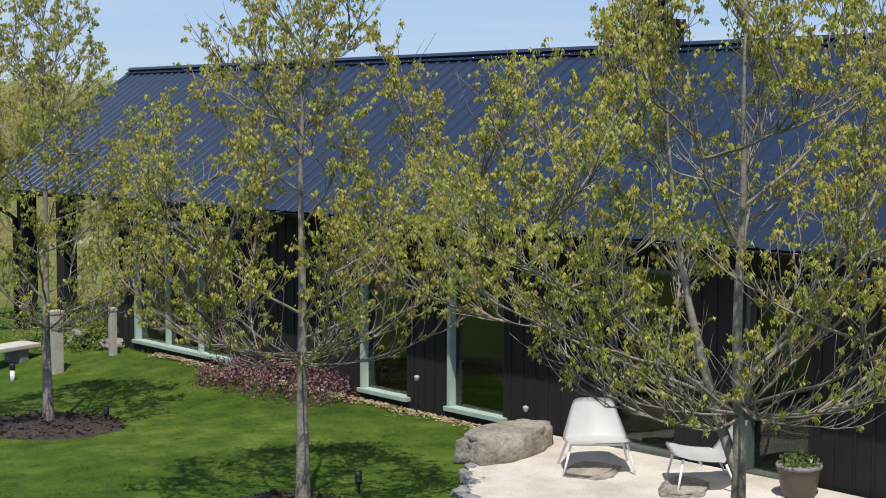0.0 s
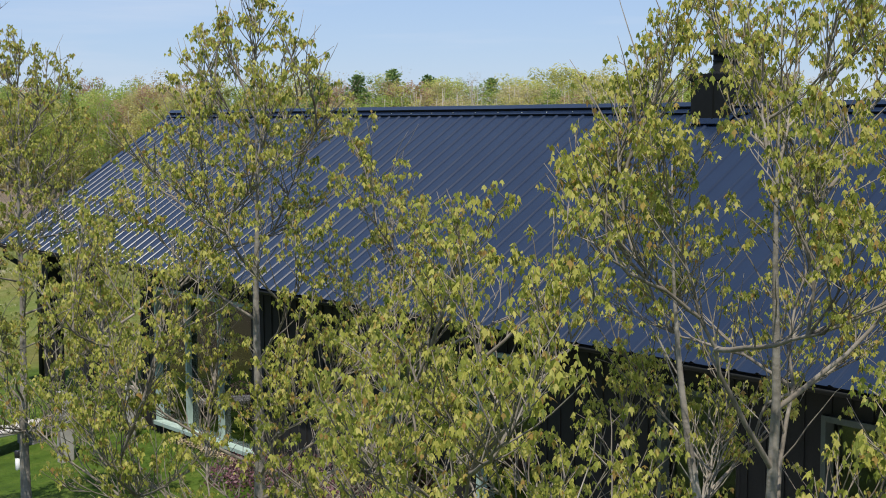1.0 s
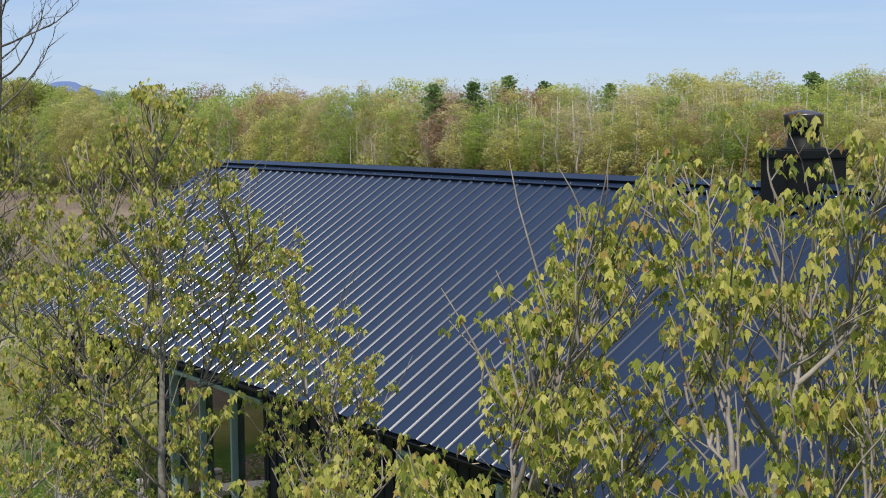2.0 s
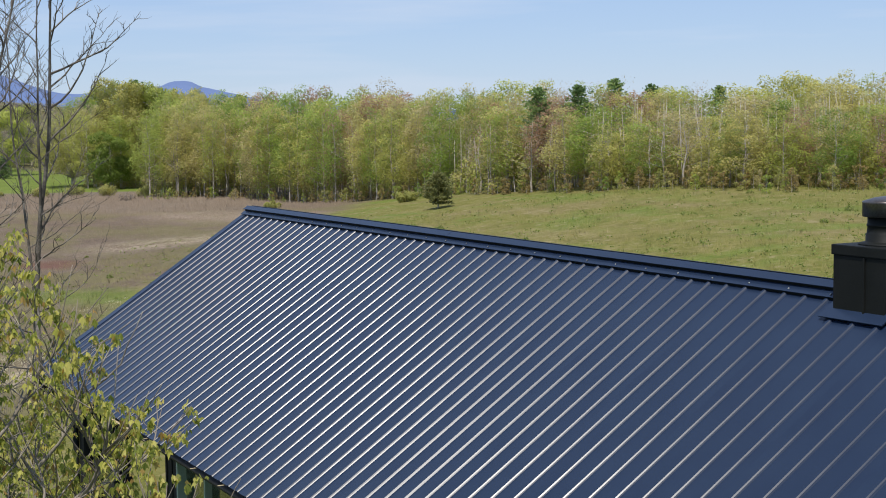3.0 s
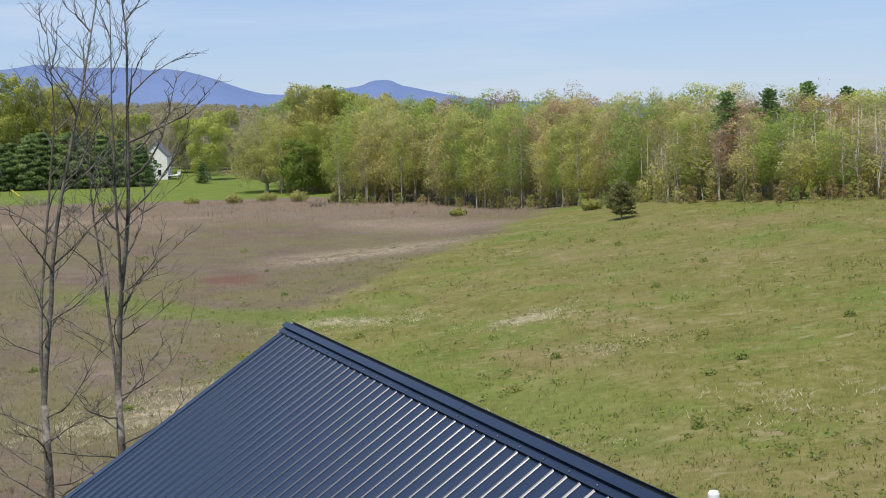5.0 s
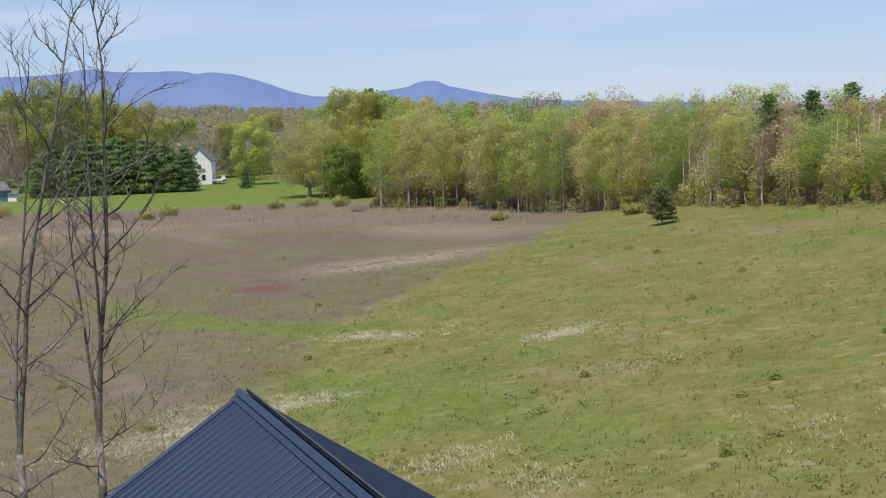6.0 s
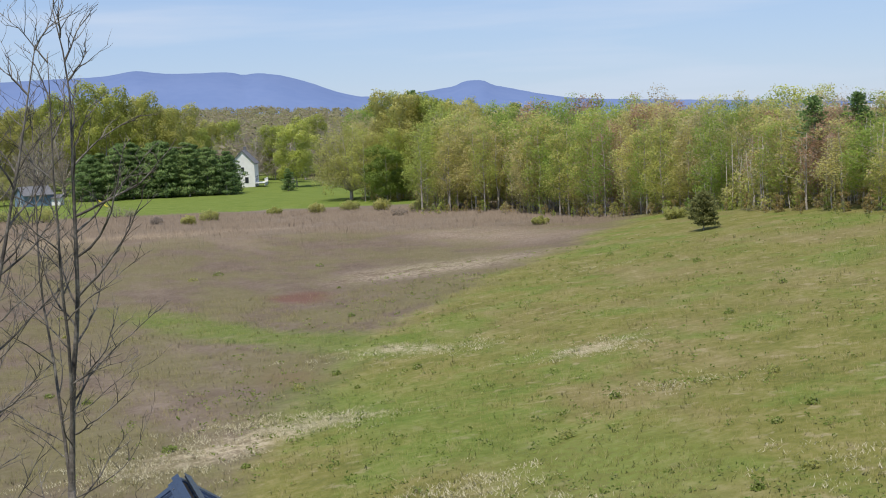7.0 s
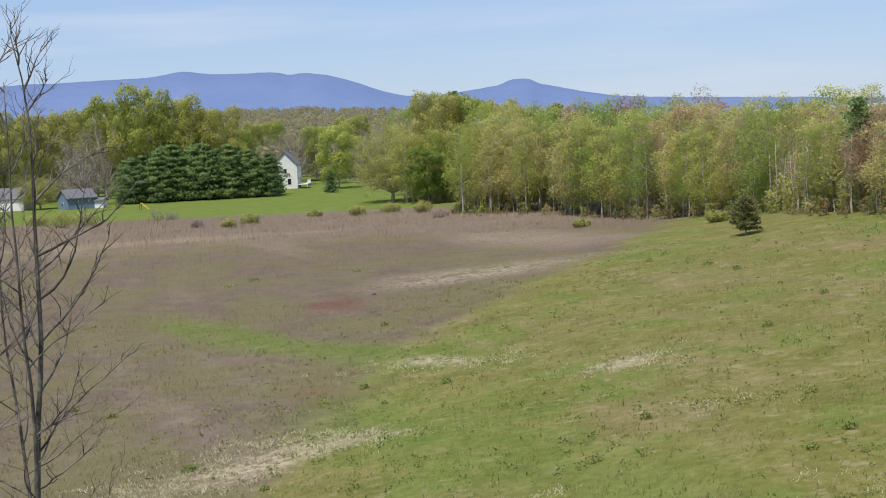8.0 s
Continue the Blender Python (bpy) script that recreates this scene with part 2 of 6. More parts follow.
    col = mixed(nt, oval(-48.5, 7.5, 0.14, 0.34, 0.3, 105.0), col, straw)
    col = mixed(nt, oval(-67.0, 20.3, 0.18, 0.55, 0.1, 14.0), col, straw)
    col = mixed(nt, oval(-53.0, 25.6, 0.50, 0.45, 0.1), col, straw)
    reeds = math_of(nt, "MULTIPLY", stepped(nt, math_of(nt, "ADD", x, math_of(nt, "MULTIPLY", n1, 30.0)), -160.0, -185.0), stepped(nt, z, -3.6, -5.4))
    col = mixed(nt, math_of(nt, "MULTIPLY", reeds, 0.30), col, tan)
    col = mixed(nt, stepped(nt, x, -405.0, -430.0), col, ramp(nt, n6, [(0.4, (0.120, 0.125, 0.055)), (0.6, (0.150, 0.128, 0.075))]))
    lawn = ramp(nt, detail, [(0.34, (0.095, 0.140, 0.022)), (0.62, (0.165, 0.205, 0.046))])
    far = math_of(nt, "MULTIPLY", stepped(nt, math_of(nt, "ADD", x, math_of(nt, "ADD", math_of(nt, "MULTIPLY", n2, 6.0), math_of(nt, "MULTIPLY", y, -0.25))), -264.0, -270.0), stepped(nt, y, 90.0, 80.0))
    col = mixed(nt, far, col, lawn)
    near = math_of(nt, "MULTIPLY", stepped(nt, math_of(nt, "ADD", x, math_of(nt, "MULTIPLY", n2, 2.0)), -1.2, 0.2), stepped(nt, y, 3.6, 2.6))
    near_lawn = ramp(nt, detail, [(0.34, (0.028, 0.056, 0.008)), (0.5, (0.062, 0.106, 0.014)), (0.64, (0.128, 0.164, 0.030))])
    return mixed(nt, near, col, near_lawn)


def ground_material():
    m, nt, bsdf = material("meadow_ground")
    pos = nt.nodes.new("ShaderNodeNewGeometry").outputs["Position"]
    nt.links.new(field_colour(nt, pos), bsdf.inputs["Base Color"])
    bsdf.inputs["Roughness"].default_value = 0.95
    bsdf.inputs["Specular IOR Level"].default_value = 0.1
    h = math_of(nt, "ADD", noise_at(nt, pos, 1.2, 6, 0.7), math_of(nt, "MULTIPLY", noise_at(nt, pos, 9.0, 4), 0.4))
    b = node(nt, "ShaderNodeBump", {"Strength": 0.6, "Distance": 0.2, "Height": h})
    nt.links.new(b.outputs[0], bsdf.inputs["Normal"])
    return m


def tuft_material(name, tint, amount):
    """Blades that take up the colours of the ground they stand on."""
    m, nt, bsdf = material(name)
    geo = nt.nodes.new("ShaderNodeNewGeometry")
    col = field_colour(nt, geo.outputs["Position"])
    col = mixed(nt, amount, col, ramp(nt, geo.outputs["Random Per Island"], tint))
    nt.links.new(col, bsdf.inputs["Base Color"])
    bsdf.inputs["Roughness"].default_value = 0.8
    bsdf.inputs["Specular IOR Level"].default_value = 0.15
    return m


ROOF = roof_metal()
FLUE_STEEL = surface("weathered_flue_steel", [(0.35, (0.10, 0.085, 0.075)), (0.65, (0.22, 0.20, 0.19))], 7, 60, 0.38, 0.85, 0.2, 30, 0.004)
BLACK_METAL = surface("black_chimney_metal", [(0.3, (0.006, 0.007, 0.006)), (0.7, (0.013, 0.014, 0.013))], 4, 50, 0.6, 0.0, 0.15, 20, 0.004, 0.2)
STEEL = surface("dull_flue_steel", [(0.3, (0.20, 0.20, 0.20)), (0.7, (0.34, 0.34, 0.33))], 9, 70, 0.35, 0.9, 0.1)
SIDING = surface("black_stained_boards", [(0.3, (0.006, 0.006, 0.0055)), (0.7, (0.013, 0.012, 0.011))], 5, 90, 0.8, 0.0, 0.4, 60, 0.006)
FRAME = surface("pale_green_window_frame", [(0.3, (0.30, 0.40, 0.35)), (0.7, (0.40, 0.50, 0.45))], 5, 60, 0.45, 0.0, 0.1)
COPPER = surface("dry_litter", [(0.3, (0.20, 0.14, 0.07)), (0.5, (0.42, 0.34, 0.20)), (0.7, (0.60, 0.52, 0.36))], 9, 60, 0.9, 0.0, 0.5, 60, 0.01)
FRAME_GREY = surface("grey_green_door_frame", [(0.3, (0.055, 0.070, 0.062)), (0.7, (0.085, 0.105, 0.095))], 5, 60, 0.5, 0.0, 0.1)
GLASS = window_glass()
# the rooms' dimness is put into this dark plaster colour
INTERIOR = surface("dimmed_plaster", [(0.3, (0.16, 0.15, 0.13)), (0.7, (0.22, 0.20, 0.18))], 2, 30, 0.9, 0.0, 0.1)
FLOORING = surface("oak_floor", [(0.3, (0.14, 0.09, 0.05)), (0.7, (0.22, 0.15, 0.09))], 3, 50, 0.5, 0.0, 0.1)
WHITE_PVC = surface("white_pipe", [(0.3, (0.70, 0.70, 0.68)), (0.7, (0.82, 0.82, 0.80))], 6, 60, 0.4, 0.0, 0.05)
CHAIR_WHITE = surface("white_moulded_shell", [(0.3, (0.76, 0.76, 0.74)), (0.7, (0.86, 0.86, 0.85))], 5, 70, 0.35, 0.0, 0.05)
PATIO = surface("pale_pea_gravel", [(0.28, (0.42, 0.37, 0.31)), (0.5, (0.62, 0.57, 0.50)), (0.72, (0.76, 0.72, 0.65))], 2.2, 45, 0.9, 0.0, 0.9, 90, 0.015)
BOULDER = surface("grey_brown_boulder", [(0.28, (0.10, 0.085, 0.070)), (0.5, (0.26, 0.23, 0.195)), (0.70, (0.44, 0.40, 0.35))], 3, 24, 0.9, 0.0, 0.9, 14, 0.03)
EDGE_STONE = surface("blue_grey_edge_stone", [(0.25, (0.11, 0.11, 0.115)), (0.75, (0.34, 0.335, 0.335))], 6, 40, 0.85, 0.0, 0.6, 25, 0.015)
MULCH = surface("dark_bark_mulch", [(0.25, (0.022, 0.016, 0.012)), (0.5, (0.050, 0.036, 0.027)), (0.75, (0.10, 0.075, 0.055))], 9, 60, 0.95, 0.0, 1.0, 45, 0.04)
BARK = surface("grey_maple_bark", [(0.28, (0.075, 0.062, 0.050)), (0.48, (0.23, 0.205, 0.17)), (0.72, (0.40, 0.37, 0.32))], 6, 26, 0.9, 0.0, 0.7, 40, 0.01)
TWIG_BARK = surface("young_maple_twigs", [(0.28, (0.095, 0.078, 0.060)), (0.5, (0.215, 0.185, 0.148)), (0.72, (0.38, 0.345, 0.29))], 4, 30, 0.9, 0.0, 0.0)
DEAD_BARK = surface("bare_tree_bark", [(0.34, (0.042, 0.035, 0.030)), (0.50, (0.115, 0.099, 0.082)), (0.68, (0.28, 0.255, 0.22))], 2.5, 16, 0.9, 0.0, 0.7, 25, 0.01)
FOREST_BARK = surface("woodland_bark", [(0.25, (0.175, 0.150, 0.119)), (0.5, (0.375, 0.338, 0.288)), (0.75, (0.625, 0.587, 0.525))], 0.4, 6, 0.9, 0.0, 0.0)
WOOD_POST = surface("silvered_wood", [(0.25, (0.28, 0.26, 0.23)), (0.75, (0.52, 0.49, 0.44))], 4, 40, 0.85, 0.0, 0.4, 50, 0.006)
PALE_SLAB = surface("pale_stone_slab", [(0.3, (0.40, 0.37, 0.33)), (0.7, (0.58, 0.55, 0.50))], 4, 40, 0.85, 0.0, 0.4, 40, 0.006)
TERRACOTTA = surface("brown_glazed_pot", [(0.3, (0.065, 0.048, 0.036)), (0.7, (0.13, 0.098, 0.074))], 6, 50, 0.5, 0.0, 0.2)
LAMP_BLACK = surface("black_lamp_metal", [(0.3, (0.012, 0.012, 0.012)), (0.7, (0.02, 0.02, 0.02))], 6, 50, 0.45, 0.0, 0.05)
LAMP_LENS = surface("frosted_lens", [(0.3, (0.34, 0.34, 0.33)), (0.7, (0.55, 0.55, 0.53))], 6, 50, 0.3, 0.0, 0.0)
MAPLE_LEAF = foliage("young_maple_leaf", [(0.0, (0.155, 0.200, 0.038)), (0.25, (0.355, 0.385, 0.070)), (0.55, (0.530, 0.510, 0.110)), (0.88, (0.620, 0.570, 0.175)), (0.94, (0.470, 0.335, 0.092)), (1.0, (0.390, 0.240, 0.078))], 1.0, 0.52)
FOREST_LEAF = foliage("spring_woodland_leaf", [(0.0, (0.235, 0.355, 0.080)), (0.22, (0.370, 0.470, 0.110)), (0.45, (0.520, 0.560, 0.150)), (0.63, (0.630, 0.590, 0.205)), (0.78, (0.600, 0.540, 0.240)), (0.90, (0.580, 0.500, 0.280)), (1.0, (0.540, 0.440, 0.280))], 0.14, 0.72)
RED_LEAF = foliage("red_bud_leaf", [(0.0, (0.420, 0.250, 0.165)), (1.0, (0.480, 0.340, 0.215))], 0.7, 0.55)
OAK_LEAF = foliage("bronze_bud_leaf", [(0.0, (0.330, 0.250, 0.100)), (1.0, (0.430, 0.340, 0.145))], 0.7, 0.5)
PINE_LEAF = foliage("pine_needles", [(0.0, (0.105, 0.185, 0.065)), (0.5, (0.195, 0.295, 0.100)), (1.0, (0.320, 0.415, 0.145))], 0.6, 0.55)
LONE_LEAF = foliage("bronzed_pine_needles", [(0.0, (0.130, 0.150, 0.050)), (1.0, (0.320, 0.320, 0.125))], 0.9, 0.5)
BRUSH_LEAF = foliage("undergrowth_leaf", [(0.0, (0.354, 0.394, 0.094)), (0.5, (0.496, 0.499, 0.150)), (0.8, (0.507, 0.441, 0.213)), (1.0, (0.448, 0.371, 0.225))], 1.0, 0.55)
FULL_LEAF = foliage("full_spring_leaf", [(0.0, (0.310, 0.395, 0.085)), (0.5, (0.440, 0.460, 0.120)), (1.0, (0.530, 0.490, 0.190))], 0.3, 0.75)
HAZE_TWIG = foliage("fine_grey_twigs", [(0.0, (0.300, 0.250, 0.210)), (1.0, (0.400, 0.345, 0.270))], 0.6, 0.5)
ROUND_LEAF = foliage("pale_round_tree_leaf", [(0.0, (0.380, 0.400, 0.110)), (1.0, (0.500, 0.480, 0.170))], 0.6, 0.6)
SHRUB_LEAF = foliage("meadow_shrub_leaf", [(0.0, (0.150, 0.230, 0.040)), (1.0, (0.290, 0.350, 0.075))], 0.7, 0.5)
YELLOW_SHRUB = foliage("willow_shrub_leaf", [(0.0, (0.380, 0.400, 0.120)), (1.0, (0.520, 0.490, 0.190))], 0.5, 0.65)
HERB_LEAF = foliage("meadow_herb_leaf", [(0.0, (0.170, 0.230, 0.045)), (0.7, (0.250, 0.300, 0.070)), (1.0, (0.360, 0.370, 0.150))], 1.0, 0.5)
PURPLE_LEAF = foliage("purple_shrub_leaf", [(0.0, (0.090, 0.035, 0.045)), (0.5, (0.200, 0.090, 0.110)), (1.0, (0.360, 0.230, 0.240))], 1.0, 0.25)
PINK_LEAF = foliage("pink_blossom", [(0.0, (0.420, 0.200, 0.280)), (1.0, (0.650, 0.420, 0.480))], 1.0, 0.3)
POT_LEAF = foliage("pot_plant_leaf", [(0.0, (0.045, 0.080, 0.020)), (0.9, (0.140, 0.190, 0.050)), (1.0, (0.60, 0.60, 0.50))], 1.0, 0.25)
GROUND = ground_material()
TUFT = tuft_material("meadow_blades", [(0.0, (0.140, 0.180, 0.035)), (0.5, (0.230, 0.230, 0.075)), (1.0, (0.400, 0.330, 0.190))], 0.3)
REED = tuft_material("dry_reeds", [(0.0, (0.165, 0.126, 0.098)), (1.0, (0.280, 0.222, 0.170))], 0.5)
DRY = tuft_material("dry_stems", [(0.0, (0.330, 0.300, 0.180)), (1.0, (0.540, 0.500, 0.360))], 0.8)
LAWN_BLADE = tuft_material("lawn_blades", [(0.0, (0.032, 0.082, 0.009)), (1.0, (0.100, 0.168, 0.026))], 0.5)
HOUSE_WHITE = surface("white_clapboard", [(0.3, (0.66, 0.66, 0.65)), (0.7, (0.78, 0.78, 0.77))], 1, 8, 0.7, 0.0, 0.0)
SLATE = surface("grey_shingle", [(0.3, (0.10, 0.10, 0.11)), (0.7, (0.17, 0.17, 0.18))], 1, 8, 0.9, 0.0, 0.0)
SHED_BLUE = surface("grey_blue_boards", [(0.3, (0.11, 0.17, 0.25)), (0.7, (0.16, 0.23, 0.31))], 1, 8, 0.8, 0.0, 0.0)
PANE_DARK = surface("dark_pane", [(0.3, (0.02, 0.025, 0.03)), (0.7, (0.04, 0.045, 0.05))], 1, 8, 0.1, 0.0, 0.0)
YELLOW = surface("yellow_plastic", [(0.3, (0.65, 0.52, 0.05)), (0.7, (0.75, 0.62, 0.08))], 2, 20, 0.4, 0.0, 0.0)
# haze of distance is painted into the mountains' blue base colour
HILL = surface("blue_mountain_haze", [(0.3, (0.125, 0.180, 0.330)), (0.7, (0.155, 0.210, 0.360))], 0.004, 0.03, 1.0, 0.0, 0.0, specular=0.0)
FAR_WOOD = foliage("distant_woods", [(0.0, (0.250, 0.270, 0.120)), (0.4, (0.330, 0.310, 0.165)), (0.7, (0.330, 0.285, 0.205)), (1.0, (0.290, 0.250, 0.205))], 0.9, 0.7)


# ---------------------------------------------------------------- ground
def soft_max(a, b, k):
    return 0.5 * (a + b + math.sqrt((a - b) ** 2 + k * k))


def land(x, y):
    """Height of the ground: garden pad, hillside, wet hollow, rising far country."""
    hill = -soft_max(-(-4.32 + 0.0479 * x + 0.1543 * y + 0.00039 * x * y), -0.1, 1.0) if y > -60 else -6.9
    z = soft_max(hill, -6.9, 1.0)
    far = max(0.0, math.hypot(x, y) - 430.0)
    bearing = math.degrees(math.atan2(-x, y))
    far = min(far, 1400.0) * min(max((bearing - 66.0) / 14.0, 0.0), 1.0)
    z += 0.024 * far * min(1.0, far / 300.0)
    garden = 0.17 - 0.055 * min(max(12.0 - x, 0.0), 8.0) * min(max((-2.6 - y) / 2.5, 0.0), 1.0)
    d = math.hypot(max(-3.5 - x, 0.0, x - 60.0), max(y - 5.5, 0.0, -60.0 - y))
    w = math.exp(-(d / 9.0) ** 2)
    rough = 0.10 * noise.noise((x * 0.11, y * 0.11, 0.0)) + 0.04 * noise.noise((x * 0.5, y * 0.5, 3.0))
    return (z + 2.2 * rough) * (1 - w) + garden * w


def spread(lo, hi, centre, fine, grow):
    """Grid lines, fine near the centre and ever wider outward."""
    out = [centre]
    step = fine
    while out[-1] < hi:
        out.append(out[-1] + step)
        step *= grow
    step, low = fine, [centre]
    while low[-1] > lo:
        low.append(low[-1] - step)
        step *= grow
    return low[:0:-1] + out


def build_ground():
    xs, ys = spread(-4800, 900, -8.0, 1.0, 1.022), spread(-2500, 3500, 6.0, 0.9, 1.026)
    verts = [(x, y, land(x, y)) for y in ys for x in xs]
    n = len(xs)
    faces = [(j * n + i, j * n + i + 1, (j + 1) * n + i + 1, (j + 1) * n + i) for j in range(len(ys) - 1) for i in range(n - 1)]
    ob = part("ground", mesh_of("ground", verts, faces, True), GROUND, None)
    tagged(ob, "mown lawn running out into a rough spring meadow", "ground", kind="structure")


build_ground()


def build_mountains():
    """Ranges on the horizon, as a function of bearing, with haze painted into their blue."""
    verts, faces = [], []
    steps = 420
    for i in range(steps + 1):
        az = 30.0 + 90.0 * i / steps
        left = 0.9 + 1.3 / (1 + math.exp(-(az - 78.1) / 0.85)) + 0.16 * math.exp(-((az - 84.9) / 0.7) ** 2) - 0.09 * math.exp(-((az - 80.9) / 0.3) ** 2) - 0.02 * (az - 85.0) * (az > 85)
        right = 0.33 + 0.052 * (az - 62.3) + 0.5 * math.exp(-((az - 72.0) / 2.3) ** 2) + 0.17 * math.exp(-((az - 72.2) / 0.6) ** 4)
        el = max(left if az > 75.5 else 0.0, right, 0.1) + 0.03 * noise.noise((az * 0.9, 0, 0)) + 0.015 * noise.noise((az * 3.1, 5, 0))
        a = radians(az)
        for k, (d, part_of) in enumerate(((3300.0, -0.3), (3600.0, 0.55), (3900.0, 1.0), (4300.0, -0.2))):
            h = 8.5 + d * math.tan(radians(el)) * part_of + (18.0 * noise.noise((az * 0.6, d * 0.01, 2)) if k == 1 else 0)
            verts.append((14 - math.sin(a) * d, math.cos(a) * d, h))
    for i in range(steps):
        for k in range(3):
            a = i * 4 + k
            faces.append((a, a + 4, a + 5, a + 1))
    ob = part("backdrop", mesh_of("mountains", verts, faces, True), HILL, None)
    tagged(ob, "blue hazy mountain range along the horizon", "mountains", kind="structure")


build_mountains()

# ---------------------------------------------------------------- the house
RIDGE_Z, PITCH, EAVE_Y, RIB = 4.535, 0.662, 3.065, 0.2254
SIDE = 0.142
LENGTH = SIDE + 22 * 4 * RIB
WALL_Y, WALL_T = 2.571, 0.16
SLOPE = math.hypot(1, PITCH)

house = thing("house", pose(0.05, -0.01, -0.003, 0, 0, 0.30), "long low house with dark siding and a navy metal roof", "house")


def roof_panel_mesh():
    """Ribbed sheet four ribs wide; local x across, local y down the slope, z outward."""
    run = EAVE_Y * SLOPE + 0.02
    xz = []
    for k in range(4):
        c = (k + 0.5) * RIB
        xz += [(c - 0.5 * RIB, 0.0), (c - 0.0292, 0.0), (c - 0.0248, 0.0021), (c - 0.0183, 0.0086), (c - 0.0098, 0.0154), (c - 0.0080, 0.0160), (c + 0.0080, 0.0160), (c + 0.0098, 0.0154), (c + 0.0183, 0.0086), (c + 0.0248, 0.0021), (c + 0.0292, 0.0)]
    xz.append((4 * RIB, 0.0))
    verts = [(x, s, z) for s in (0.03, run) for x, z in xz] + [(x, run, z - 0.006) for x, z in xz]
    n = len(xz)
    faces = [(i, i + n, i + n + 1, i + 1) for i in range(n - 1)] + [(i + n, i + 2 * n, i + 2 * n + 1, i + n + 1) for i in range(n - 1)]
    me = mesh_of("roof_panel", verts, faces)
    me.materials.append(ROOF)
    return me


def slope_pose(side, x=0.0, lift=0.0):
    """Frame lying on a roof slope: y runs down from the ridge, z outward. side -1 is the garden side."""
    down = Vector((0, side, -PITCH)).normalized()
    out = Vector((0, side * PITCH, 1)).normalized()
    m = Matrix.Identity(4)
    across = down.cross(out)
    m.col[0][:3], m.col[1][:3], m.col[2][:3] = across, down, out
    m.translation = Vector((x, 0, RIDGE_Z)) + out * lift
    return m


def build_roof():
    e = EAVE_Y - 0.03
    prof = [(-e, RIDGE_Z - PITCH * e - 0.012), (0, RIDGE_Z - 0.012), (e, RIDGE_Z - PITCH * e - 0.012), (e, RIDGE_Z - PITCH * e - 0.11), (0, RIDGE_Z - 0.11), (-e, RIDGE_Z - PITCH * e - 0.11)]
    roof = part("roof", extrude_x(prof, 0.03, LENGTH - 0.03), SIDING, house, "dark timber roof deck")
    me = roof_panel_mesh()
    for side in (-1, 1):
        for k in range(22):
            ob = new("roof_panel", me)
            ob.parent = roof
            x = SIDE + k * 4 * RIB
            m = slope_pose(side, x + 4 * RIB if side < 0 else x)
            ob.matrix_basis = m
    # ridge: wide lower flashing, a dark vent strip and a raised cap above it
    def both(s0, s1, lift0, lift1):
        out = []
        for side in (-1, 1):
            m = slope_pose(side)
            out.append([m @ Vector((0, s, l)) for s, l in ((s0, lift0), (s1, lift0), (s1, lift1), (s0, lift1))])
        return out

    def strip(name, s0, s1, l0, l1, mat, label, x0=0.0, x1=None):
        bm = bmesh.new()
        for quad in both(s0, s1, l0, l1):
            prof = [(v.y, v.z) for v in quad]
            a = [bm.verts.new((x0, y, z)) for y, z in prof]
            b = [bm.verts.new((x1 or LENGTH, y, z)) for y, z in prof]
            for i in range(4):
                bm.faces.new((a[i], a[(i + 1) % 4], b[(i + 1) % 4], b[i]))
            bm.faces.new(a[::-1])
            bm.faces.new(b)
        bmesh.ops.recalc_face_normals(bm, faces=bm.faces[:])
        return part(name, bm, mat, roof, label)

    for k in range(6):
        x0 = k * 3.05
        strip("ridge_flashing", 0.02, 0.150, 0.024 + 0.0015 * (k % 2), 0.029 + 0.0015 * (k % 2), ROOF, "folded navy ridge flashing", x0, min(x0 + 3.08, LENGTH))
        strip("ridge_cap", 0.0, 0.080, 0.058 + 0.0015 * (k % 2), 0.063 + 0.0015 * (k % 2), ROOF, "raised navy ridge cap", x0, min(x0 + 3.08, LENGTH))
    # black strip closes the pans and stands in for the flashing's shadow line
    strip("closure_shadow_strip", 0.136, 0.1485, 0.0005, 0.0235, BLACK_METAL, "black closure strip drawing the shadow line under the flashing", SIDE + 0.02, LENGTH - 0.02)
    strip("ridge_vent", 0.02, 0.074, 0.0305, 0.058, BLACK_METAL, "black ridge vent strip", 0.02, LENGTH - 0.02)
    # rake trims on both gables
    for x0 in (-0.005, LENGTH - 0.010):
        for side in (-1, 1):
            bm = box(0, SIDE + 0.012, 0.0, EAVE_Y * SLOPE + 0.02, -0.12, 0.010, 0.004)
            ob = part("rake_trim", bm, ROOF, roof, "navy rake trim")
            ob.matrix_basis = slope_pose(side, x0 + SIDE + 0.012 if side < 0 else x0)
    # screw heads along the ridge flashing
    head = lathe([(0.009, 0), (0.009, 0.004), (0.005, 0.007)], 8)
    first = part("screw_head", head, STEEL, roof)
    first.matrix_basis = slope_pose(-1, 0.285, 0.030) @ pose(0, 0.12, 0)
    for k in range(1, 40):
        ob = new("screw_head", first.data)
        ob.parent = roof
        ob.matrix_basis = slope_pose(-1, 0.285 + k * 2 * RIB, 0.031) @ pose(0, 0.12, 0)
    # half-round gutters with straps and litter lying in them
    for side in (-1, 1):
        gz = RIDGE_Z - PITCH * EAVE_Y
        mid = EAVE_Y + 0.026
        outer = [(side * (mid - 0.041 * math.cos(a)), gz - 0.028 - 0.045 * math.sin(a)) for a in np.linspace(0, math.pi, 9)]
        inner = [(side * (mid - 0.037 * math.cos(a)), gz - 0.028 - 0.041 * math.sin(a)) for a in np.linspace(math.pi, 0, 9)]
        part("gutter", extrude_x(outer + inner, 0.0, LENGTH - 0.02), BLACK_METAL, house, "black half-round gutter", True)
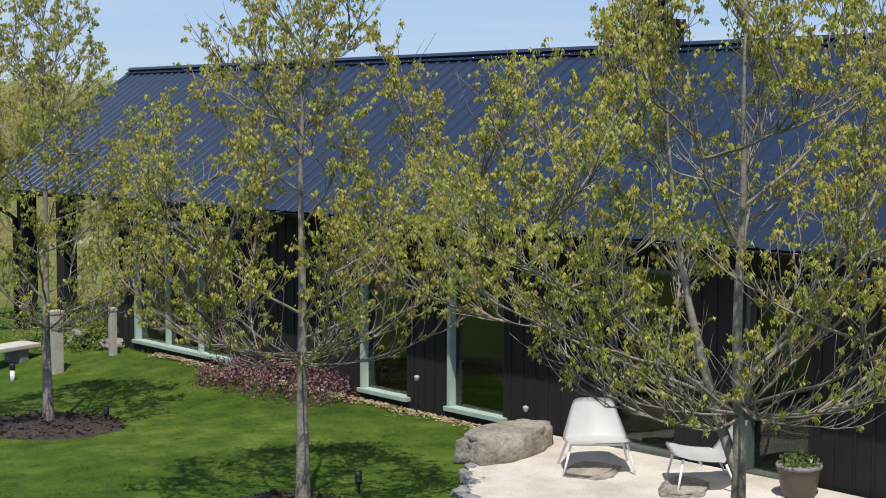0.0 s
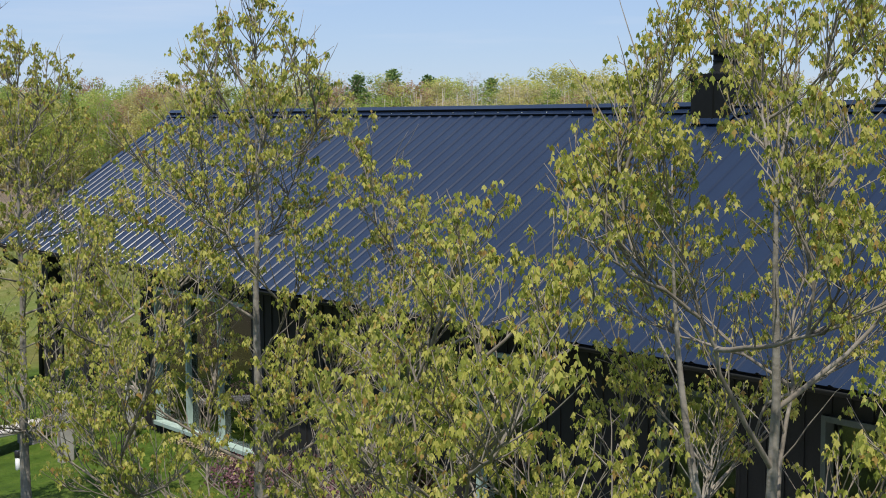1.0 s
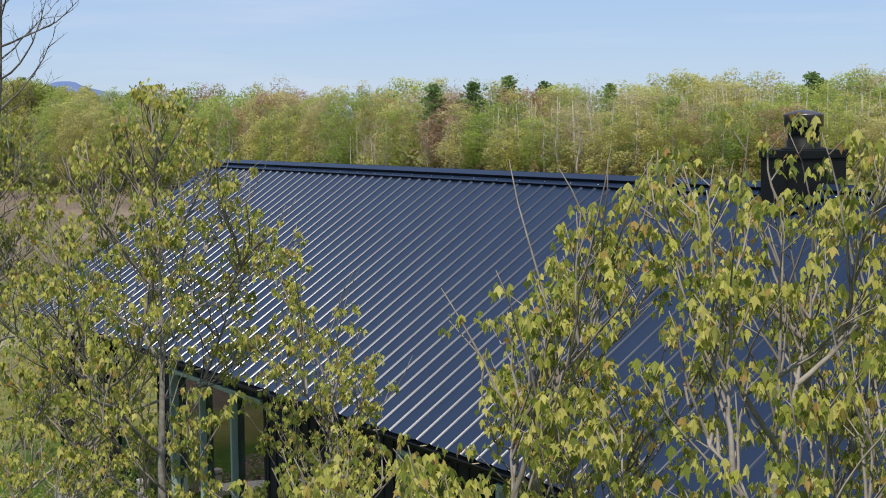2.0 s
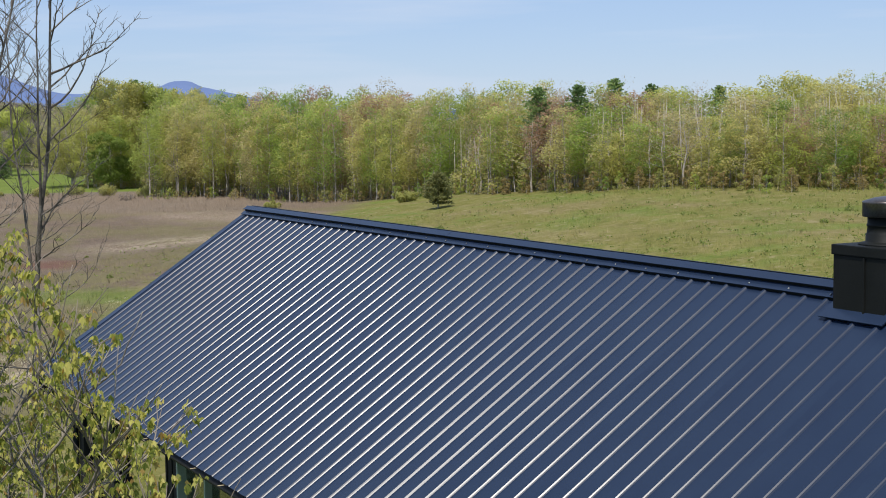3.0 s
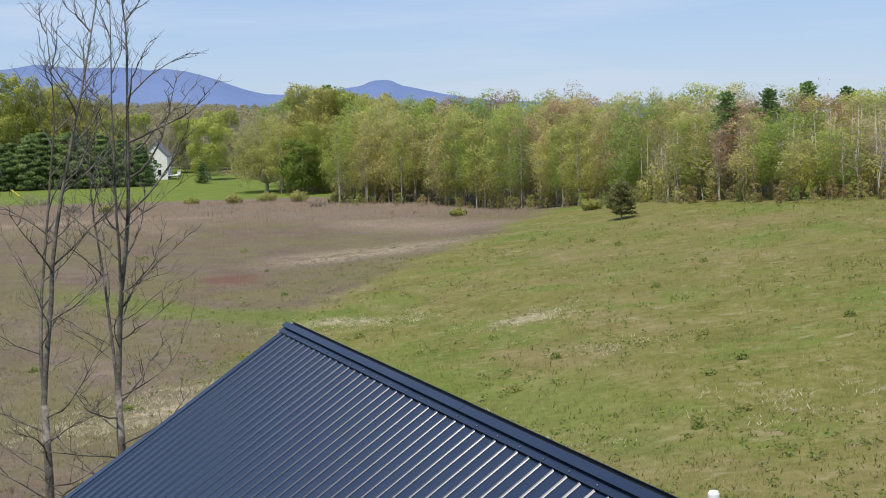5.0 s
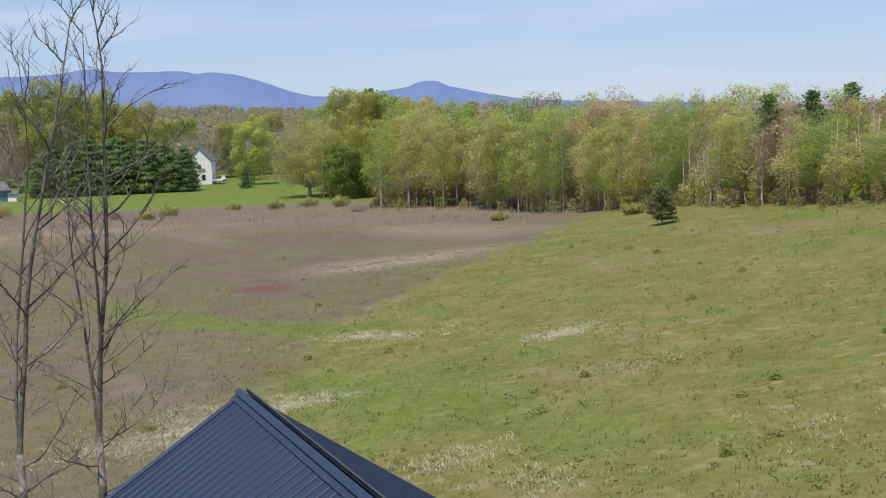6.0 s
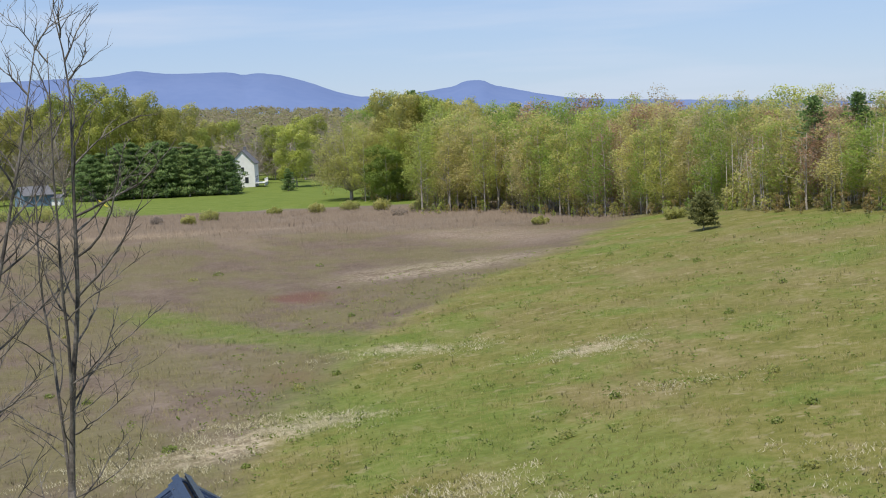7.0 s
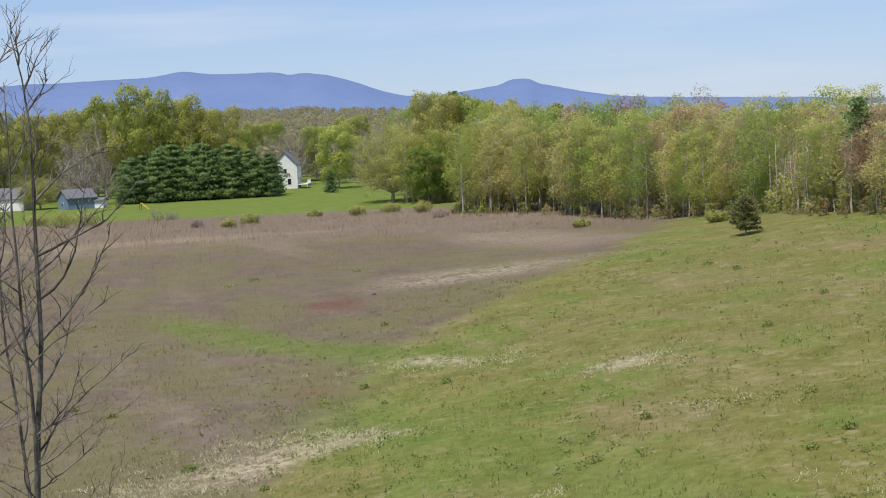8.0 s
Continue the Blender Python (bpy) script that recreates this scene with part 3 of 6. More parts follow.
        rng = random.Random(61 + side)
        x = 0.03
        while x < 4.2:
            ln = rng.uniform(0.10, 0.45)
            w = rng.uniform(0.016, 0.030)
            top = gz - 0.040 - rng.uniform(0.0, 0.008)
            part("gutter_litter", extrude_x([(side * (mid - w), top), (side * (mid + w), top - 0.002), (side * (mid + w * 0.6), top - 0.018), (side * (mid - w * 0.6), top - 0.018)], x, x + ln), COPPER, house, "pale dry leaf litter lying in the gutter")
            x += ln + rng.uniform(0.01, 0.14)
        for k in range(26):
            lo, hi = sorted((side * (EAVE_Y - 0.02), side * (mid + 0.043)))
            part("gutter_strap", box(0.3 + k * 0.78, 0.32 + k * 0.78, lo, hi, gz - 0.030, gz - 0.026), COPPER, house)
    t = Tubes()
    gz = RIDGE_Z - PITCH * EAVE_Y
    t.add([Vector((0.35, -EAVE_Y - 0.05, gz - 0.09)), Vector((0.35, -EAVE_Y - 0.05, gz - 0.18)), Vector((0.45, -WALL_Y - 0.28, gz - 0.36)), Vector((0.98, -WALL_Y - 0.26, gz - 0.52)), Vector((0.98, -WALL_Y - 0.26, 0.12))], [0.04] * 5, 10)
    part("downspout", t.mesh("downspout"), BLACK_METAL, house, "black metal downspout at the porch post")


build_roof()

WINDOWS = [(4.45, 7.10), (9.93, 10.84), (11.55, 12.51), (14.06, 14.97), (15.80, 16.55), (18.2, 19.1)]
WALL_X0, SILL_Z, HEAD_Z, WALL_TOP = 3.95, 0.315, 2.16, RIDGE_Z - PITCH * WALL_Y - 0.12


def build_walls():
    """Board walls with the openings cut through, a floor slab and rooms behind, dimmed by dark plaster colour."""
    def boards(x0, x1, y0, y1, z0, z1, name="wall", along="x"):
        wall = part(name, box(x0, x1, y0, y1, z0, z1), SIDING, house, "black-stained vertical board wall")
        if along == "x":
            strip = None
            k = x0 + 0.07
            while k < x1 - 0.02:
                if strip is None:
                    strip = box(-0.012, 0.012, -0.012, -0.0005, z0 + 0.02, z1)
                    first = part("batten", strip, SIDING, wall)
                    first.location = (k, y0, 0)
                else:
                    ob = new("batten", first.data)
                    ob.parent, ob.location = wall, (k, y0, 0)
                k += 0.19

    xs = [WALL_X0]
    for a, b in WINDOWS:
        xs += [a, b]
    xs.append(LENGTH - 0.4)
    for i in range(0, len(xs), 2):
        boards(xs[i], xs[i + 1], -WALL_Y, -WALL_Y + WALL_T, 0.05, WALL_TOP)
    for a, b in WINDOWS:
        boards(a, b, -WALL_Y, -WALL_Y + WALL_T, HEAD_Z, WALL_TOP)
        boards(a, b, -WALL_Y, -WALL_Y + WALL_T, 0.05, SILL_Z - 0.01)
    boards(WALL_X0, LENGTH - 0.4, WALL_Y - WALL_T, WALL_Y, 0.05, WALL_TOP)
    for x0 in (WALL_X0, LENGTH - 0.4 - WALL_T):
        prof = [(-WALL_Y + WALL_T, 0.05), (WALL_Y - WALL_T, 0.05), (WALL_Y - WALL_T, WALL_TOP), (0, RIDGE_Z - 0.14), (-WALL_Y + WALL_T, WALL_TOP)]
        part("wall", extrude_x(prof, x0, x0 + WALL_T), SIDING, house, "black-stained gable wall")
    part("floor_slab", box(0.3, LENGTH - 0.2, -WALL_Y - 0.06, WALL_Y + 0.06, -0.9, 0.10, 0.01), EDGE_STONE, house, "concrete house slab")
    part("room_floor", box(WALL_X0 + WALL_T, LENGTH - 0.6, -WALL_Y + WALL_T, WALL_Y - WALL_T, 0.101, 0.13), FLOORING, house, "oak floor inside")
    part("partition", box(WALL_X0 + WALL_T, LENGTH - 0.6, 0.4, 0.5, 0.131, 2.3), INTERIOR, house, "interior partition wall in plaster coloured dark to look dim")
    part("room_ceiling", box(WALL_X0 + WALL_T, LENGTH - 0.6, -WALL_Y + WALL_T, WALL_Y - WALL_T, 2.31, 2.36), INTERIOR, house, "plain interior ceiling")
    # porch posts and beam at the open end
    for x, y in ((0.98, -WALL_Y - 0.1), (0.98, WALL_Y + 0.1), (2.35, -WALL_Y - 0.1)):
        part("porch_post", box(x, x + 0.24, y - 0.12, y + 0.12, 0.101, WALL_TOP - 0.19, 0.008), SIDING, house, "square black porch post")
    for y in (-WALL_Y - 0.1, WALL_Y + 0.1):
        part("porch_beam", box(0.35, WALL_X0 - 0.01, y - 0.10, y + 0.10, WALL_TOP - 0.19, WALL_TOP - 0.02, 0.006), SIDING, house, "black porch beam")


def window_unit(x0, x1):
    """Deep-framed tall window: pale frame members, glass pane, projecting sill."""
    y0, y1 = -WALL_Y - 0.035, -WALL_Y + 0.10
    mat, tone = (FRAME, "pale green") if x0 < 13.5 else (FRAME_GREY, "dull grey-green")
    win = part("window", box(x0, x1, y1 - 0.02, y1, HEAD_Z - 0.05, HEAD_Z), mat, house, "tall fixed window with a %s frame" % tone)
    part("frame", box(x0, x0 + 0.045, y0, y1 - 0.021, SILL_Z, HEAD_Z, 0.004), mat, win, "%s jamb" % tone)
    part("frame", box(x1 - 0.045, x1, y0 + 0.03, y1 - 0.021, SILL_Z, HEAD_Z, 0.004), SIDING, win, "black jamb")
    part("frame", box(x0 + 0.046, x1 - 0.046, y0, y1 - 0.021, HEAD_Z - 0.05, HEAD_Z, 0.004), mat, win, "%s head" % tone)
    part("sill", box(x0 - 0.02, x1 + 0.02, y0 - 0.04, y1 - 0.021, SILL_Z - 0.055, SILL_Z - 0.001, 0.006), mat, win, "projecting sill")
    pane = part("pane", box(x0 + 0.046, x1 - 0.046, y1 - 0.035, y1 - 0.027, SILL_Z, HEAD_Z - 0.051), GLASS, win, "dark reflecting glass")
    pane.visible_shadow = False
    if x1 - x0 > 1.5:
        for k in (1, 2):
            c = x0 + (x1 - x0) * k / 3
            part("mullion", box(c - 0.02, c + 0.02, y0 + 0.02, y1 - 0.036, SILL_Z, HEAD_Z - 0.051, 0.003), FRAME, win, "pale mullion")


build_walls()
for a, b in WINDOWS:
    window_unit(a, b)


def build_chimney():
    x0, x1, y0, y1, top = 12.155, 12.655, -0.235, 0.275, 4.875
    ch = part("chimney", box(x0, x1, y0, y1, 4.05, top - 0.075, 0.006), BLACK_METAL, house, "boxed black metal chimney")
    part("chimney_cap", box(x0 - 0.012, x1 + 0.012, y0 - 0.012, y1 + 0.012, top - 0.074, top, 0.008), BLACK_METAL, ch, "overhanging black cap plate")
    part("seam", box(x0 + 0.30, x0 + 0.315, y0 - 0.012, y0 - 0.0005, 4.3, top - 0.08), BLACK_METAL, ch)
    cx, cy = 0.5 * (x0 + x1), 0.5 * (y0 + y1)
    bm = lathe([(0.195, 0.0), (0.185, 0.012), (0.150, 0.020), (0.142, 0.024), (0.142, 0.075), (0.134, 0.082), (0.130, 0.125), (0.136, 0.130), (0.136, 0.142), (0.130, 0.147), (0.130, 0.22)], 32)
    bmesh.ops.translate(bm, verts=bm.verts[:], vec=(cx, cy, top))
    part("flue_collar", bm, BLACK_METAL, ch, "ringed dark flue collar", True)
    bm = lathe([(0.131, 0.205), (0.158, 0.195), (0.166, 0.197), (0.167, 0.290), (0.169, 0.296), (0.164, 0.303), (0.09, 0.326), (0.015, 0.338)], 32)
    bmesh.ops.translate(bm, verts=bm.verts[:], vec=(cx, cy, top))
    part("flue_hood", bm, FLUE_STEEL, ch, "round steel rain hood", True)
    # apron and side flashings, cricket on the right
    m = slope_pose(-1)
    bm = bmesh.new()
    add_box(bm, x0 - 0.06, x1 + 0.06, 0.20, 0.36, 0.026, 0.034)
    add_box(bm, x0 - 0.06, x0 + 0.01, 0.02, 0.20, 0.026, 0.036)
    add_box(bm, x1 - 0.01, x1 + 0.12, 0.02, 0.20, 0.026, 0.040)
    for v in bm.verts:
        v.co = m @ Vector((-v.co.x, v.co.y, v.co.z))
    bmesh.ops.reverse_faces(bm, faces=bm.faces[:])
    part("flashing", bm, ROOF, ch, "navy sheet flashing round the chimney")


build_chimney()

vent = thing("vent_pipe", pose(9.05, 0.75, RIDGE_Z - PITCH * 0.75 - 0.05), "white plastic vent pipe rising through the roof", "pipe")
part("pipe", lathe([(0.035, 0.0), (0.035, 0.40), (0.030, 0.405)], 18), WHITE_PVC, vent, smooth=True)
part("coupling", lathe([(0.040, 0.32), (0.042, 0.325), (0.042, 0.385), (0.040, 0.39)], 18), WHITE_PVC, vent, "slightly wider collar", smooth=True)
part("boot", lathe([(0.12, 0.0), (0.075, 0.09), (0.055, 0.12)], 18), LAMP_BLACK, vent, "black rubber boot", smooth=True)


# ---------------------------------------------------------------- garden things
def terrace_height(x, y):
    """The terrace rises gently towards the wall and the doors."""
    return 0.20 + 0.05 * min(max((x - 13.5) / 3.0, 0.0), 1.0) + 0.05 * min(max((y + 3.4) / 0.8, 0.0), 1.0)


def build_patio():
    """Pale gravel terrace against the wall with a curved lawn edge."""
    pts = []
    for k in range(60):
        u = k / 59
        x = 12.95 + 7.5 * u
        y = -3.0 - 2.1 * math.sin(min(u * 2.4, 1.0) * math.pi / 2) ** 0.8 - 1.2 * u + 0.06 * noise.noise((u * 14, 0, 0))
        pts.append((x, y))
    bm = bmesh.new()
    deep = 7
    grid = []
    for x, y in pts:
        wall = -2.585 + 0.0052 * (x - 12.6)
        line = []
        for j in range(deep):
            yy = y + (wall - y) * j / (deep - 1)
            line.append(bm.verts.new((x, yy, terrace_height(x, yy))))
        line.insert(0, bm.verts.new((x, y, 0.02)))
        grid.append(line)
    for a, b in zip(grid, grid[1:]):
        for j in range(deep):
            bm.faces.new((a[j], b[j], b[j + 1], a[j + 1]))
    bmesh.ops.recalc_face_normals(bm, faces=bm.faces[:])
    terrace = part("pavement", bm, PATIO, None)
    tagged(terrace, "pale fine-gravel terrace beside the house wall", "terrace", kind="structure")
    # edging stones and loose pebbles
    rng = random.Random(5)
    for i in range(0, 58):
        x, y = pts[i]
        bm = bmesh.new()
        bmesh.ops.create_icosphere(bm, subdivisions=1, radius=1.0)
        s = rng.uniform(0.045, 0.085)
        for v in bm.verts:
            v.co = Vector((v.co.x * s * rng.uniform(1.1, 1.5), v.co.y * s * 1.1, v.co.z * s * 0.7)) * (1 + 0.2 * rng.random())
        ob = part("stone", bm, EDGE_STONE, terrace)
        ob.matrix_basis = pose(x + rng.uniform(-0.04, 0.04), y - 0.03 + rng.uniform(-0.05, 0.05), 0.2, 0, 0, rng.uniform(0, 180))


build_patio()


def boulder(name, centre, size, seed, label, rot=0.0):
    bm = bmesh.new()
    bmesh.ops.create_icosphere(bm, subdivisions=4, radius=1.0)
    for v in bm.verts:
        d = v.co.normalized()
        q = Vector((abs(d.x) ** 0.62 * math.copysign(1, d.x), abs(d.y) ** 0.62 * math.copysign(1, d.y), abs(d.z) ** 0.5 * math.copysign(1, d.z)))
        r = 1 + 0.20 * noise.noise(d * 1.4 + Vector((seed, 0, 0))) + 0.09 * noise.noise(d * 4.0 + Vector((seed, 3, 0))) + 0.035 * noise.noise(d * 11 + Vector((0, seed, 0)))
        v.co = Vector((q.x * size[0], q.y * size[1], q.z * size[2])) * r * 0.85
    ob = part(name, bm, BOULDER, None, smooth=True)
    ob.matrix_basis = pose(*centre, 0, 0, rot)
    return tagged(ob, label, "rock")


boulder("boulder", (13.52, -3.46, 0.28), (0.36, 0.72, 0.26), 2.0, "long flat-topped grey boulder on the terrace edge", 8)
boulder("stepping_stone", (14.76, -3.46, 0.235), (0.28, 0.36, 0.05), 7.0, "low flat grey-brown stone under a white chair", 20)
boulder("stepping_stone", (15.82, -3.36, 0.255), (0.26, 0.40, 0.05), 9.0, "low flat grey-brown stone beside a white chair", 30)


def lounge_chair(m, label):
    """Moulded low chair: flared shell of seat and back on four slim splayed legs. Faces local -y."""
    ch = thing("lounge_chair", m, label, "chair", "white terrace chairs")
    bm = bmesh.new()
    cols, rows, grid = 13, 15, []
    for j in range(rows):
        v = j / (rows - 1)
        if v < 0.5:
            u = v / 0.5
            y, z, w = -0.36 + 0.50 * u, 0.33 - 0.07 * u - 0.02 * math.sin(math.pi * u), 0.325
        else:
            u = (v - 0.5) / 0.5
            y, z, w = 0.14 + 0.05 * math.sin(u * 1.5) + 0.17 * u, 0.26 + 0.38 * u, 0.325 - 0.125 * u
        line = []
        for i in range(cols):
            s = 2 * i / (cols - 1) - 1
            dish = 0.035 * s * s
            corner = 0.018 * abs(s) ** 10
            if v < 0.5:
                line.append(bm.verts.new((s * w, y + (corner if v < 0.1 else 0), z + dish * (0.4 + v))))
            else:
                line.append(bm.verts.new((s * w, y - dish * 1.3, z - corner * (u ** 3) * 1.5 + 0.02 * (1 - u) * abs(s))))
        grid.append(line)
    for a, b in zip(grid, grid[1:]):
        for i in range(cols - 1):
            bm.faces.new((a[i], a[i + 1], b[i + 1], b[i]))
    bmesh.ops.solidify(bm, geom=bm.faces[:], thickness=0.014)
    part("shell", bm, CHAIR_WHITE, ch, "one-piece white seat and back", True)
    for sx in (-1, 1):
        for y0, y1, z1 in ((-0.27, -0.33, 0.30), (0.12, 0.24, 0.26)):
            t = Tubes()
            t.add([Vector((sx * 0.27, y0, z1)), Vector((sx * 0.31, (y0 + y1) / 2, z1 * 0.5)), Vector((sx * 0.35, y1, 0.0))], [0.014, 0.012, 0.010], 8)
            part("leg", t.mesh("leg"), CHAIR_WHITE, ch, "slim white metal leg")
    t = Tubes()
    t.add([Vector((-0.27, -0.1, 0.255)), Vector((0.27, -0.1, 0.255))], [0.012, 0.012], 8)
    part("crossbar", t.mesh("crossbar"), CHAIR_WHITE, ch)
    return ch


lounge_chair(pose(14.66, -3.30, terrace_height(14.66, -3.30), 0, 0, 49), "white moulded lounge chair standing beside the boulder")
lounge_chair(pose(15.90, -3.12, terrace_height(15.90, -3.12), 0, 0, -42), "white moulded lounge chair turned sideways by the pot")


def leafy_ball(count, size, leaf, seed, squash=0.8, hollow=0.55):
    """Many small leaf quads spread through an uneven mound."""
    rng = random.Random(seed)
    v, f = [], []
    for _ in range(count):
        d = Vector((rng.gauss(0, 1), rng.gauss(0, 1), abs(rng.gauss(0, 0.9)))).normalized()
        r = size * (hollow + (1 - hollow) * rng.random() ** 0.5) * (1 + 0.35 * noise.noise(d * 2.3 + Vector((seed, 0, 0))))
        c = Vector((d.x * r, d.y * r, d.z * r * squash))
        a = Vector((rng.gauss(0, 1), rng.gauss(0, 1), rng.gauss(0, 1))).normalized()
        b = a.cross(d).normalized() if a.cross(d).length > 0.01 else Vector((1, 0, 0))
        a = a * leaf * rng.uniform(0.6, 1.2)
        b = b * leaf * rng.uniform(0.4, 0.8)
        n = len(v)
        v += [c - a * 0.5, c + b * 0.5, c + a * 0.5, c - b * 0.5]
        f.append((n, n + 1, n + 2, n + 3))
    return v, f


def shrub(name, x, y, size, leaf, count, mat, label, seed, squash=0.8, group="", category="shrub", stems=8, lift=0.0):
    rng = random.Random(seed)
    z = land(x, y) + lift
    sh = thing(name, pose(x, y, z), label, category, group)
    t = Tubes()
    for _ in range(stems):
        a = rng.uniform(0, 6.28)
        e = Vector((math.cos(a) * size * 0.7, math.sin(a) * size * 0.7, size * squash * rng.uniform(0.6, 1.0)))
        t.add([Vector((0, 0, -0.03)), e * 0.5 + Vector((0, 0, size * 0.12)), e], [0.02 * size, 0.013 * size, 0.004 * size], 4)
    tagged(part("stem", t.mesh("stem"), DEAD_BARK, sh), kind="stuff")
    v, f = leafy_ball(count, size, leaf, seed, squash)
    tagged(part("crown", mesh_of("crown", v, f), mat, sh), kind="stuff")
    return sh


for k, (x, y, s) in enumerate(((8.2, -3.05, 0.46), (8.95, -2.98, 0.55), (9.7, -2.95, 0.46), (7.65, -3.1, 0.38))):
    shrub("purple_shrub", x, y, s, 0.045, 900, PURPLE_LEAF, "purple-red leaved shrub beneath the house wall", 20 + k, 0.95, "purple shrubs along the wall")
for k, (x, y, s) in enumerate(((2.6, -5.6, 0.55), (1.9, -4.9, 0.6))):
    shrub("pink_shrub", x, y, s, 0.05, 900, PINK_LEAF, "pink blossoming shrub at the garden's end", 40 + k, 0.9, "pink shrubs")
for k, (x, y, s) in enumerate(((2.6, -3.3, 0.6), (3.2, -2.75, 0.6), (3.75, -2.85, 0.42))):
    shrub("dark_shrub", x, y, s, 0.05, 900, SHRUB_LEAF, "dark green shrub beside the porch", 50 + k, 1.1, "shrubs by the porch")


def flower_pot(x, y):
    z = terrace_height(x, y) - 0.008
    pot = thing("flower_pot", pose(x, y, z), "brown glazed pot planted with green leaves", "planter")
    part("pot", lathe([(0.13, 0.0), (0.15, 0.02), (0.185, 0.20), (0.19, 0.26), (0.20, 0.265), (0.20, 0.295), (0.18, 0.30), (0.17, 0.255), (0.02, 0.25)], 28), TERRACOTTA, pot, "rounded brown bowl", True)
    part("rim", lathe([(0.196, 0.262), (0.206, 0.268), (0.208, 0.288), (0.198, 0.298)], 28), EDGE_STONE, pot, "paler grey-green rim", True)
    v, f = leafy_ball(420, 0.19, 0.06, 61, 0.75, 0.3)
    me = mesh_of("plant", [p + Vector((0, 0, 0.26)) for p in v], f)
    tagged(part("plant", me, POT_LEAF, pot, "bushy green leaves"), kind="stuff")


flower_pot(16.74, -2.88)


def path_light(x, y, h, label):
    """Thin stem with a hooded round head."""
    z = max(land(x, y), 0.10)
    p = thing("path_light", pose(x, y, z), label, "garden lamp", "garden lamps by the wall")
    part("stem", lathe([(0.014, -0.05), (0.012, h)], 10), LAMP_BLACK, p)
    part("spike", lathe([(0.03, 0.0), (0.028, 0.02), (0.014, 0.025)], 10), LAMP_BLACK, p)
    part("head", lathe([(0.014, h), (0.022, h + 0.005), (0.030, h + 0.03), (0.033, h + 0.05), (0.030, h + 0.058), (0.008, h + 0.068)], 16), LAMP_LENS, p, "pale frosted head", True)


path_light(11.22, -2.68, 0.40, "slim black garden lamp with a pale head")
path_light(13.05, -2.68, 0.30, "short black garden lamp by the wall")


def spot_light(x, y):
    z = land(x, y)
    p = thing("spot_light", pose(x, y, z), "small black garden spotlight staked in the mulch", "garden lamp", "tree spotlights")
    part("stake", lathe([(0.008, -0.08), (0.012, 0.08)], 8), LAMP_BLACK, p)
    bm = lathe([(0.028, 0.0), (0.034, 0.01), (0.034, 0.09), (0.038, 0.11)], 14)
    bmesh.ops.rotate(bm, verts=bm.verts[:], cent=(0, 0, 0), matrix=Euler((radians(-35), 0, radians(60))).to_matrix())
    bmesh.ops.translate(bm, verts=bm.verts[:], vec=(0, 0, 0.09))
    head = part("head", bm, LAMP_BLACK, p, "tilted black barrel", True)
    bm = lathe([(0.030, 0.110), (0.030, 0.113)], 14)
    bmesh.ops.rotate(bm, verts=bm.verts[:], cent=(0, 0, 0), matrix=Euler((radians(-35), 0, radians(60))).to_matrix())
    bmesh.ops.translate(bm, verts=bm.verts[:], vec=(0, 0, 0.09))
    part("lens", bm, LAMP_LENS, head, "pale lens")


spot_light(8.45, -5.25)
spot_light(13.75, -5.55)


def mulch_bed(x, y, rx, ry, seed):
    """Low heap of bark chips round a tree."""
    rng = random.Random(seed)
    z = land(x, y)
    bm = bmesh.new()
    rings, n = 9, 40
    verts = [[None] * n for _ in range(rings)]
    for j in range(rings):
        u = j / (rings - 1)
        for i in range(n):
            a = 2 * math.pi * i / n
            k = 1 + 0.14 * noise.noise((math.cos(a) * 1.6, math.sin(a) * 1.6, seed))
            px, py = x + rx * k * u * math.cos(a) + 1e-4, y + ry * k * u * math.sin(a)
            pz = land(px, py) + 0.075 * (1 - u ** 3) - 0.01 * u ** 6 + 0.02 * noise.noise((px * 7, py * 7, seed))
            verts[j][i] = bm.verts.new((px - x, py - y, pz - z))
    for j in range(rings - 1):
        for i in range(n):
            bm.faces.new((verts[j][i], verts[j][(i + 1) % n], verts[j + 1][(i + 1) % n], verts[j + 1][i]))
    bed = part("mulch_bed", bm, MULCH, None, smooth=True)
    bed.matrix_basis = pose(x, y, z)
    tagged(bed, "dark bark mulch heaped round a tree trunk", "mulch", "mulch beds", "stuff")
    v, f = [], []
    for _ in range(500):
        a, r = rng.uniform(0, 6.28), math.sqrt(rng.random()) * 0.97
        c = Vector((rx * r * math.cos(a), ry * r * math.sin(a), 0))
        c.z = land(x + c.x, y + c.y) - z + 0.08 * (1 - r ** 3) + 0.008
        d, e = Vector((rng.gauss(0, 1), rng.gauss(0, 1), rng.gauss(0, 0.4))).normalized() * rng.uniform(0.02, 0.05), Vector((rng.gauss(0, 1), rng.gauss(0, 1), rng.gauss(0, 0.4))).normalized() * rng.uniform(0.008, 0.016)
        k = len(v)
        v += [c - d - e, c + d - e, c + d + e, c - d + e]
        f.append((k, k + 1, k + 2, k + 3))
    tagged(part("chips", mesh_of("chips", v, f), MULCH, bed), kind="stuff")


